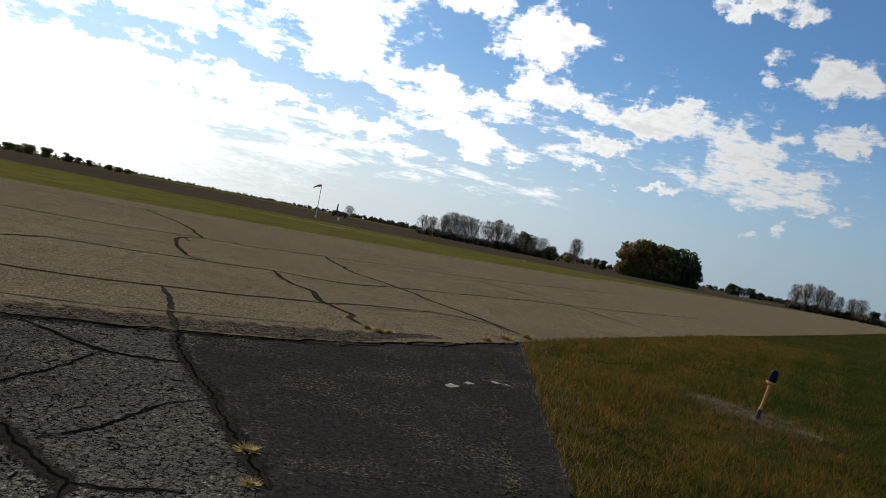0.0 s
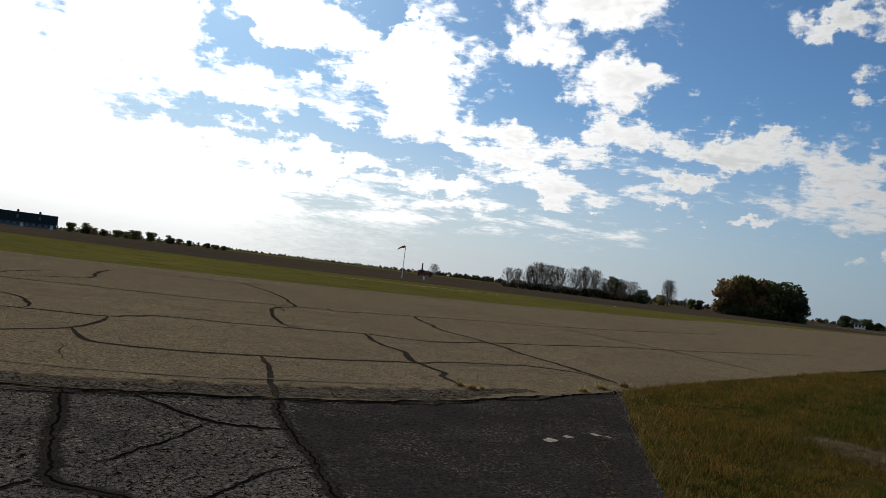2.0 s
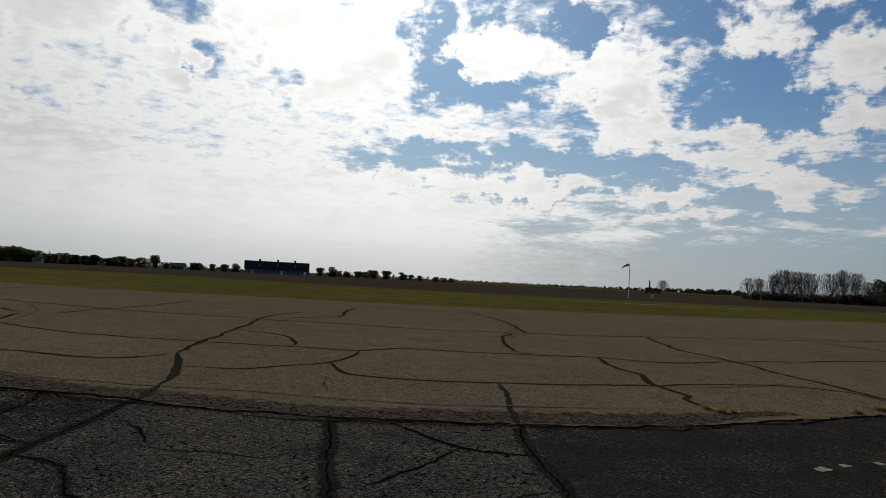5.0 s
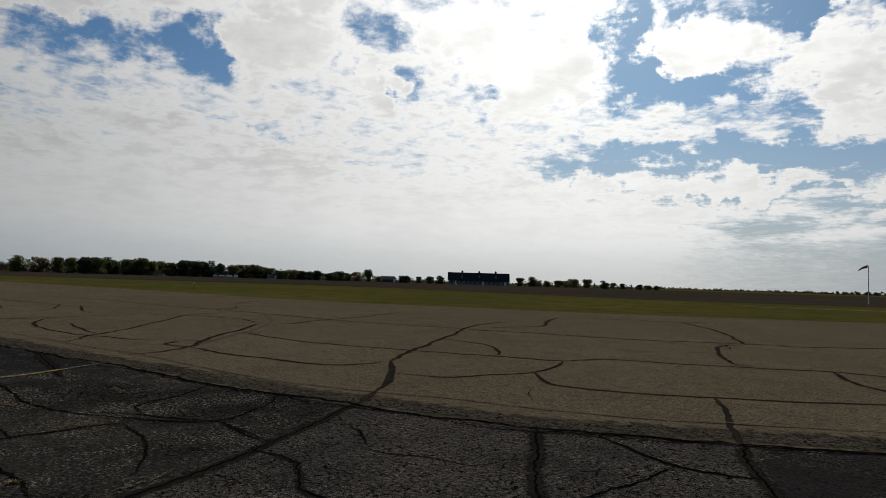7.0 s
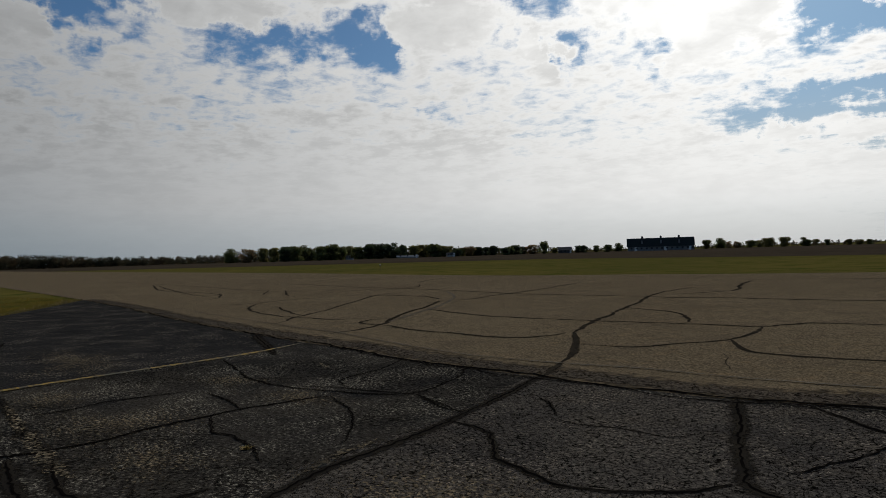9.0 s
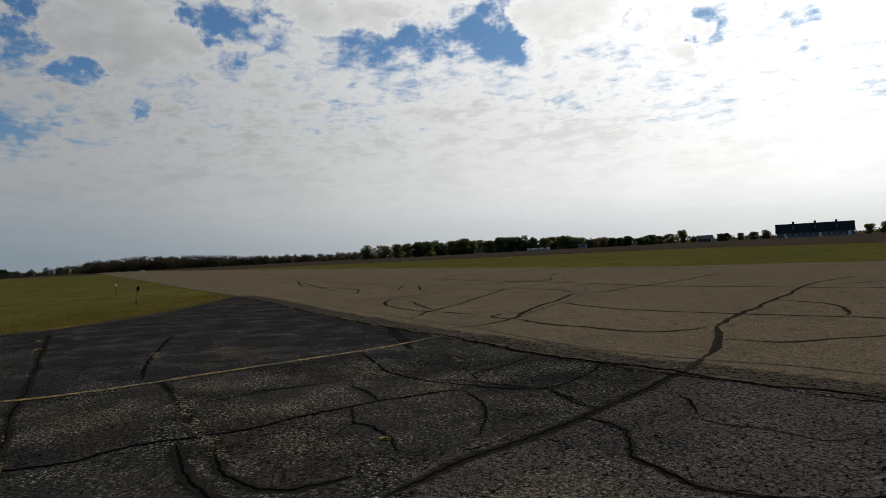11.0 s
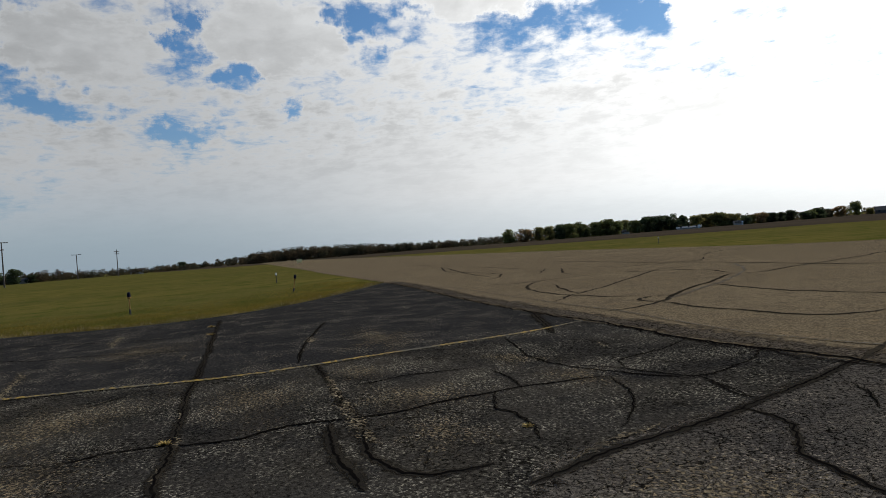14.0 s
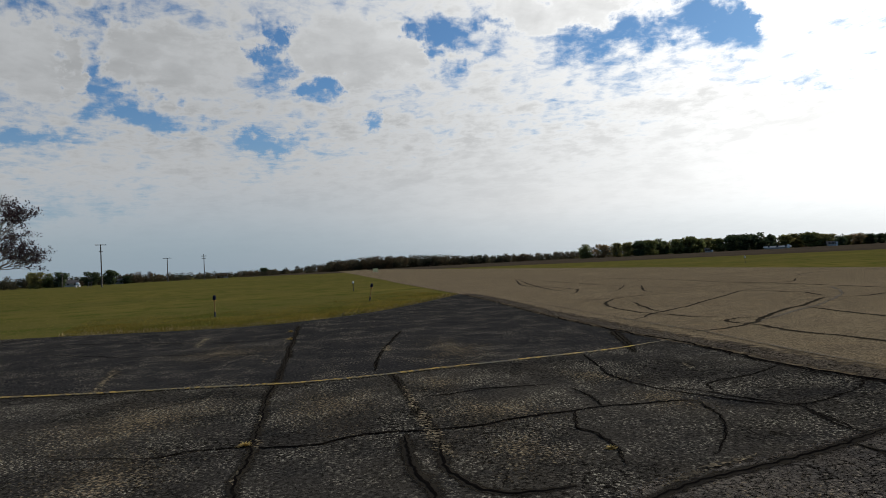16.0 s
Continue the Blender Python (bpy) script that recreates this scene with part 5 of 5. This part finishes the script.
patch = sheet("patch", [(-1.75, 6.85), (-1.35, 5.8), (-0.95, 4.9), (-0.58, 4.2), (-0.2, 3.0), (1.3, 3.0), (1.5, 4.5), (1.63, 5.6), (1.9, 8.1), (2.3, 11.3), (1.4, 10.3), (0.0, 8.8), (-1.3, 7.75)], 0.003, M["patch"], apron)
ribbon("joint", JOINT, 0.055, 0.010, M["gap"], apron, 0.10, 0.14, 0.9, 501)
ribbon("joint", [(x, y - 0.12) for x, y in JOINT[4:]], 0.03, 0.011, M["gap"], apron, 0.14, 0.12, 0.9, 502)
for i, (w, line) in enumerate((
        (0.13, [(-9.2, 0.42), (-8.3, 0.44), (-7.6, 0.45)]), (0.2, [(-7.6, 0.46), (-7.0, 0.48), (-6.4, 0.55), (-5.7, 0.68)]),
        (0.13, [(-5.1, 2.9), (-4.9, 2.4), (-4.6, 1.9)]), 
        (0.10, [(-6.9, -1.2), (-6.5, -1.08)]), (0.08, [(-8.0, -1.25), (-7.7, -1.2)]), (0.08, [(-5.9, -1.1), (-5.5, -1.08)]), (0.12, [(-13.4, -1.9), (-12.6, -1.8)]),
        (0.12, [(-16.6, -1.9), (-15.8, -1.85)]), (0.25, [(-14.0, 0.35), (-13.0, 0.3)]), (0.22, [(-13.2, -4.6), (-11.6, -4.2), (-10.3, -3.9)]), (0.25, [(-18.5, -4.2), (-16.0, -3.8)]),
        (0.16, [(-9.3, 2.95), (-8.6, 2.95)]), (0.16, [(-9.4, 4.4), (-8.8, 4.3)]))):
    ribbon("loose_grit", line, w, 0.010, M["loose"], apron, 0.06, 0.05, 1.2, 511 + i)
ribbon("loose_grit", [(1.0, 3.4), (1.1, 4.4), (1.2, 5.6), (1.42, 7.4), (1.7, 9.6)], 0.40, 0.009, M["specks"], apron, 0.05, 0.08, 0.5, 541)
ribbon("loose_grit", [(-0.4, 4.15), (0.1, 4.22), (0.6, 4.25), (0.9, 4.35)], 0.12, 0.0085, M["specks"], apron, 0.04, 0.06, 0.8, 542)
for i, (x, y, rx, ry) in enumerate(((-5.75, 1.2, 0.75, 0.5), (-7.4, 1.25, 0.8, 0.7), (-9.0, 2.9, 0.7, 0.5), (-8.2, -2.6, 1.4, 1.0), (-7.3, 3.1, 0.6, 0.45), (-9.4, 0.9, 0.9, 0.5), (-8.4, -0.5, 1.3, 0.6), (-6.0, -2.2, 1.0, 0.7), (-3.6, 2.4, 0.9, 0.6), (-12.5, 1.6, 1.6, 0.7), (-14.5, -3.0, 1.6, 0.8))):
    blotch("worn_patch", x, y, rx * 1.3, ry * 1.3, 0.003, M["worn"], apron, 60.5 + i)
sealcoat_edge = [(-11.9, 5.2), (-11.6, 4.75), (-11.22, 3.98), (-10.82, 2.4), (-10.5, 1.0), (-10.25, 0.1), (-10.1, -1.0), (-10.3, -2.5), (-10.5, -4.2), (-10.9, -6.3), (-11.8, -10.0), (-13.5, -16)]
sheet("sealcoat", line2d(sealcoat_edge, 0.6) + [(x + 0.2, y) for x, y in line2d(LEFT_GRASS[:-1], 0.6)][::-1] + [(x, y - 0.1) for x, y in JOINT[1:5]], 0.002, M["sealcoat"], apron)
ribbon("yellow_line", [(-11.9, 5.4), (-11.6, 4.75), (-11.22, 3.98), (-10.82, 2.4), (-10.5, 1.0), (-10.25, 0.1), (-10.1, -1.0), (-10.3, -2.5), (-10.5, -4.2), (-10.9, -6.3), (-11.8, -10.0), (-13.5, -16)], 0.13, 0.013, M["yellow"], apron, 0.01, 0.3, 0.25, 503)
ribbon("edge_line", [(-26, 6.0), (-15.3, 6.27), (-12.9, 6.45), (-9.3, 6.35), (-7.4, 6.62), (-5.9, 7.15), (-3.7, 7.75), (-2.3, 8.5), (-0.4, 9.75)], 0.06, 0.012, M["pale"], runway, 0.03, 0.3, 1.2, 504)
ribbon("faded_mark", [(-0.5, 12.0), (0.4, 12.9), (1.0, 13.9)], 0.10, 0.012, M["pale"], runway, 0.05, 0.2, 0.9, 505)
for i, (x, y, s) in enumerate(((0.87, 7.17, 0.07), (1.08, 7.45, 0.045), (1.42, 7.75, 0.05), (1.55, 7.72, 0.03))):
    sheet("chalk_spot", [(x + s * math.cos(a) * (1 + 0.4 * math.sin(2 * a + i)), y + s * 1.3 * math.sin(a) * (1 + 0.3 * math.cos(3 * a))) for a in (2 * math.pi * j / 14 for j in range(14))], 0.009, M["chalk"], apron)
ribbon("straw_strip", [(-20.0, 70.0), (-13.4, 73.5), (-8.2, 77.0), (-1.4, 81.5), (5.0, 86.0)], 0.9, -0.008, M["stubble"], ground, 0.3, 1.5, 1.2, 601)
ribbon("stubble_strip", [polar(-24.5, 300), polar(-27.5, 300), polar(-29.5, 290)], 22, -0.002, M["stubble"], field, 1.0, 6.0, 0.4, 602)
ribbon("stubble_strip", [polar(-34.5, 250), polar(-37.0, 255), polar(-40.0, 260)], 14, -0.002, M["stubble"], field, 1.0, 6.0, 0.4, 603)
hairline(runway, 0.13, [(-16.32, 11.03), (-14.21, 10.75), (-12.28, 10.90), (-10.82, 11.29), (-9.47, 11.64), (-8.32, 12.06), (-7.20, 12.48), (-6.89, 13.17), (-6.63, 13.67), (-5.55, 14.01), (-4.54, 14.55), (-3.25, 15.11), (-2.73, 15.50), (-1.12, 15.69), (0.17, 17.24), (1.71, 18.85), (3.58, 20.87), (5.79, 22.88), (8.51, 25.46), (14.56, 31.7)])
hairline(runway, 0.09, [(-7.89, 8.38), (-7.10, 8.75), (-6.80, 9.62), (-6.51, 10.28), (-6.55, 11.07), (-6.91, 12.20), (-7.09, 12.58)])
hairline(runway, 0.1, [(-6.56, 10.53), (-5.72, 9.60), (-5.27, 9.41), (-4.62, 9.55), (-3.88, 9.83), (-3.18, 10.25), (-2.45, 10.68), (-1.71, 11.28), (-0.88, 11.88), (-0.78, 12.13), (0.22, 12.94), (1.10, 13.44), (1.98, 13.33), (2.31, 12.62)])
hairline(runway, 0.16, [(-44.7, 16.20), (-38.0, 17.09), (-31.1, 16.87), (-27.00, 17.34), (-23.05, 17.39), (-19.39, 17.17), (-16.91, 17.61), (-14.70, 18.04), (-12.95, 18.25), (-11.74, 18.80), (-10.01, 19.13), (-8.45, 19.57), (-6.47, 20.72), (-5.02, 21.67), (-4.83, 21.35), (-2.64, 23.55), (0.07, 26.19), (2.36, 27.94), (5.15, 31.0), (8.84, 35.7), (13.96, 42.5)])
sealed(runway, 0.13, [(-11.77, 31.7), (-9.14, 27.76), (-7.30, 24.32), (-5.83, 20.84)])
sealed(runway, 0.12, [(-5.83, 20.84), (-6.13, 19.90), (-5.93, 18.61), (-5.22, 16.72), (-4.46, 15.30), (-4.05, 14.95)])
hairline(runway, 0.08, [(-6.40, 20.50), (-5.58, 18.86)])
hairline(runway, 0.22, [(-17.47, 28.93), (-14.78, 30.4), (-11.77, 31.7), (-9.67, 34.1)])
sealed(runway, 0.13, [(-2.71, 15.59), (-2.03, 13.84), (-1.47, 13.10), (-1.12, 11.92), (-0.51, 10.97), (-0.55, 10.65), (-0.12, 9.86)])
sealed(runway, 0.14, [(-2.58, 23.83), (-1.56, 20.36), (-0.78, 18.69), (0.17, 17.24), (1.08, 15.39), (1.84, 14.12), (2.35, 12.87), (2.67, 12.30)])
sealed(runway, 0.09, [(-3.28, 10.24), (-2.79, 9.16), (-2.29, 7.88), (-2.07, 7.34)])
hairline(runway, 0.03, [(-5.72, 9.02), (-5.41, 8.63), (-5.25, 8.32), (-4.93, 7.93)])
sealed(runway, 0.11, [(-12.10, 14.61), (-11.16, 14.35), (-10.24, 14.12), (-9.39, 13.44), (-8.73, 12.67), (-8.54, 12.13)])
sealed(runway, 0.13, [(-15.82, 23.33), (-14.77, 19.64), (-12.03, 14.65), (-10.39, 11.66), (-9.19, 9.57)])
sealed(runway, 0.16, [(-9.19, 9.57), (-8.20, 8.62), (-7.37, 7.65), (-6.85, 6.87)])
sealed(runway, 0.12, [(-6.85, 6.87), (-6.28, 5.99)])
hairline(runway, 0.11, [(-13.61, 7.94), (-12.10, 7.81), (-10.82, 7.94), (-9.83, 8.07), (-9.26, 8.50), (-9.18, 9.36)])
hairline(runway, 0.1, [(-15.91, 6.25), (-17.14, 7.38), (-18.90, 9.22), (-21.43, 11.54), (-24.13, 14.01), (-24.82, 15.87)])
sealed(runway, 0.15, [(-12.91, 6.27), (-13.07, 7.13), (-13.68, 8.05), (-14.71, 8.89), (-16.27, 10.66), (-18.88, 13.49)])
hairline(runway, 0.13, [(-18.88, 13.49), (-18.58, 14.42), (-19.52, 16.73), (-20.67, 19.85), (-22.92, 24.70)])
hairline(runway, 0.12, [(-14.71, 8.89), (-14.77, 8.38), (-14.39, 7.86), (-13.69, 7.76), (-13.74, 8.15)])
hairline(runway, 0.1, [(-23.95, 9.02), (-22.60, 8.16), (-20.61, 7.42), (-18.29, 7.20), (-16.69, 7.49), (-15.69, 7.79), (-15.29, 8.37)])
hairline(runway, 0.14, [(-24.99, 5.78), (-24.85, 7.19), (-23.99, 8.18), (-24.55, 10.14), (-24.90, 12.42)])
hairline(runway, 0.14, [(-51.8, 11.62), (-41.3, 9.59), (-36.4, 9.94), (-32.6, 10.14), (-29.80, 9.40), (-28.18, 8.45)])
hairline(runway, 0.12, [(-33.6, 13.10), (-30.0, 11.51), (-28.44, 10.34)])
hairline(runway, 0.12, [(-32.4, 13.48), (-28.21, 11.82), (-26.14, 11.29)])
hairline(runway, 0.16, [(-13.92, 19.61), (-13.56, 21.34), (-13.48, 22.33), (-15.42, 25.98), (-16.39, 28.58)])
hairline(runway, 0.1, [(-17.49, 7.69), (-19.73, 8.13), (-21.57, 8.70)])
sealed(apron, 0.2, [(-2.07, 7.34), (-1.90, 6.76), (-1.69, 6.36), (-1.45, 5.92), (-1.20, 5.47), (-1.13, 5.32), (-0.88, 4.78), (-0.70, 4.40), (-0.51, 4.04), (-0.36, 3.76)])
sealed(apron, 0.1, [(-1.30, 3.44), (-1.18, 3.45), (-1.03, 3.47), (-0.91, 3.53), (-0.75, 3.57)])
sealed(apron, 0.11, [(-5.28, 3.69), (-4.94, 3.75), (-4.63, 3.72), (-4.37, 3.56), (-4.00, 3.30), (-3.67, 3.26), (-3.36, 3.23), (-3.16, 3.29), (-2.87, 3.52), (-2.65, 3.79), (-2.55, 4.06)])
sealed(apron, 0.09, [(-3.30, 6.63), (-3.04, 6.45), (-2.83, 6.33), (-2.51, 6.13), (-2.25, 6.01), (-2.04, 6.00), (-1.75, 6.08), (-1.56, 6.12)])
sealed(apron, 0.2, [(-3.03, 6.43), (-2.82, 6.37)])
hairline(apron, 0.035, [(-2.26, 6.05), (-2.29, 5.54), (-2.29, 5.24), (-2.35, 4.98), (-2.38, 4.70), (-2.44, 4.49)])
hairline(apron, 0.05, [(-1.06, 5.23), (-1.23, 5.02), (-1.33, 4.92), (-1.40, 4.68), (-1.45, 4.42), (-1.53, 4.20), (-1.68, 4.03), (-1.73, 3.91)])
hairline(apron, 0.035, [(-4.63, 4.49), (-4.28, 4.49), (-3.90, 4.65), (-3.53, 4.71), (-3.41, 5.00), (-3.14, 4.98)])
hairline(apron, 0.05, [(-7.58, 5.85), (-6.94, 5.03), (-6.64, 4.51), (-6.54, 4.16), (-6.86, 3.95), (-7.33, 3.73), (-7.75, 3.51), (-7.81, 3.26)])
hairline(apron, 0.05, [(-6.59, 4.16), (-6.10, 4.10), (-5.46, 4.03)])
hairline(apron, 0.05, [(-8.74, 5.40), (-8.23, 4.73), (-8.05, 4.31), (-7.87, 3.94), (-7.41, 3.77)])
hairline(apron, 0.06, [(-6.76, -2.93), (-6.64, -2.42), (-6.52, -1.96), (-6.64, -1.67), (-6.65, -1.24), (-6.55, -0.94), (-6.53, -0.55), (-6.66, -0.30), (-6.78, 0.07), (-6.72, 0.55), (-6.81, 1.08), (-6.93, 1.43), (-7.01, 1.99), (-7.11, 2.46), (-7.15, 3.13), (-7.09, 3.40)])
hairline(apron, 0.035, [(-7.09, 3.40), (-6.73, 3.31), (-6.30, 3.24), (-5.78, 2.99), (-5.38, 2.72), (-5.16, 2.54)])
hairline(apron, 0.045, [(-7.05, 2.03), (-6.39, 1.88), (-6.08, 1.97), (-5.66, 1.95), (-5.16, 1.84)])
sealed(apron, 0.1, [(-16.95, 0.81), (-13.76, 0.33), (-11.54, 0.10), (-10.65, 0.05)])
sealed(apron, 0.22, [(-6.60, 0.27), (-5.90, 0.28), (-5.40, 0.31), (-4.96, 0.37), (-4.66, 0.41)])
hairline(apron, 0.05, [(-8.46, 0.46), (-8.43, 0.91), (-8.59, 1.32), (-8.55, 1.79), (-8.57, 2.29)])
hairline(apron, 0.06, [(-16.48, -7.05), (-15.69, -5.98), (-14.89, -5.02), (-14.68, -4.11), (-14.55, -3.45), (-14.13, -2.64), (-13.82, -1.66)])
hairline(apron, 0.06, [(-18.97, -8.11), (-18.19, -6.12), (-17.18, -4.18), (-16.50, -2.46)])
hairline(apron, 0.05, [(-10.90, 3.44), (-9.94, 3.26), (-9.10, 3.13), (-8.53, 3.16), (-7.95, 3.23), (-7.49, 3.46), (-6.97, 3.76), (-6.47, 4.06)])
hairline(apron, 0.05, [(-8.28, 2.38), (-7.67, 2.43), (-7.06, 2.38)])
sealed(apron, 0.28, [(-14.16, 5.09), (-12.54, 4.71), (-10.68, 4.22)])
hairline(apron, 0.05, [(-8.82, -2.73), (-9.30, -2.30), (-9.83, -2.08)])
hairline(apron, 0.05, [(-6.33, 4.08), (-5.71, 4.00), (-5.40, 4.04)])
hairline(apron, 0.04, [(-5.46, 5.07), (-4.96, 4.82), (-4.63, 4.57)])
hairline(apron, 0.03, [(-5.59, 4.99), (-5.29, 5.20), (-5.08, 5.50)])
hairline(runway, 0.12, [(-49.8, 11.4), (-37.1, 9.6), (-30.5, 9.1)])
hairline(runway, 0.12, [(-70.2, 11.6), (-46.4, 12.4), (-32.9, 12.7), (-29.3, 14.75)])
hairline(runway, 0.14, [(-30.1, 32.9), (-35.0, 30.5), (-35.7, 25.4), (-32.5, 21.5)])
hairline(runway, 0.12, [(2.8, 27.9), (4.5, 25.2), (6.0, 22.9), (6.7, 21.0), (7.7, 19.0)])
hairline(runway, 0.13, [(-25.1, 12.7), (-24.1, 13.3), (-23.0, 14.1), (-21.1, 14.3), (-19.4, 13.7)])
hairline(runway, 0.13, [(-27.7, 12.7), (-28.3, 15.6), (-28.0, 18.3), (-30.5, 20.4)])
ribbon("faded_mark", [(-13.9, 8.3), (-15.4, 10.1), (-17.0, 12.0), (-19.9, 14.7), (-23.5, 17.0)], 0.12, 0.012, M["pale"], runway, 0.05, 0.2, 0.9, 506)
sealed(apron, 0.2, [(-3.95, 6.42), (-3.79, 6.17), (-3.4, 5.57), (-3.11, 5.06), (-2.87, 4.67), (-2.68, 4.39), (-2.51, 4.14), (-2.36, 4.06), (-2.19, 4.05), (-1.96, 4.02), (-1.8, 3.86), (-1.64, 3.74), (-1.45, 3.57), (-1.3, 3.42), (-1.26, 3.15)])
sealed(apron, 0.17, [(-20.4, -1.97), (-15.61, -1.68), (-12.74, -1.49), (-10.71, -1.38), (-9.86, -1.36), (-8.68, -1.29), (-7.75, -1.21), (-6.79, -1.13), (-6.39, -1.1), (-5.9, -1.09), (-5.55, -1.09), (-5.2, -1.03), (-4.6, -1.0)])
sealed(apron, 0.17, [(-10.47, 0.28), (-9.64, 0.35), (-8.73, 0.41), (-7.81, 0.47), (-7.06, 0.53), (-6.29, 0.56), (-5.52, 0.54), (-5.06, 0.63), (-4.84, 0.79), (-4.77, 1.01), (-4.81, 1.35)])
sealed(apron, 0.2, [(-6.32, 6.0), (-5.71, 4.81), (-5.45, 4.15), (-5.16, 3.61), (-4.97, 3.09), (-4.82, 2.66), (-4.67, 2.2), (-4.5, 1.8), (-4.3, 1.4)])
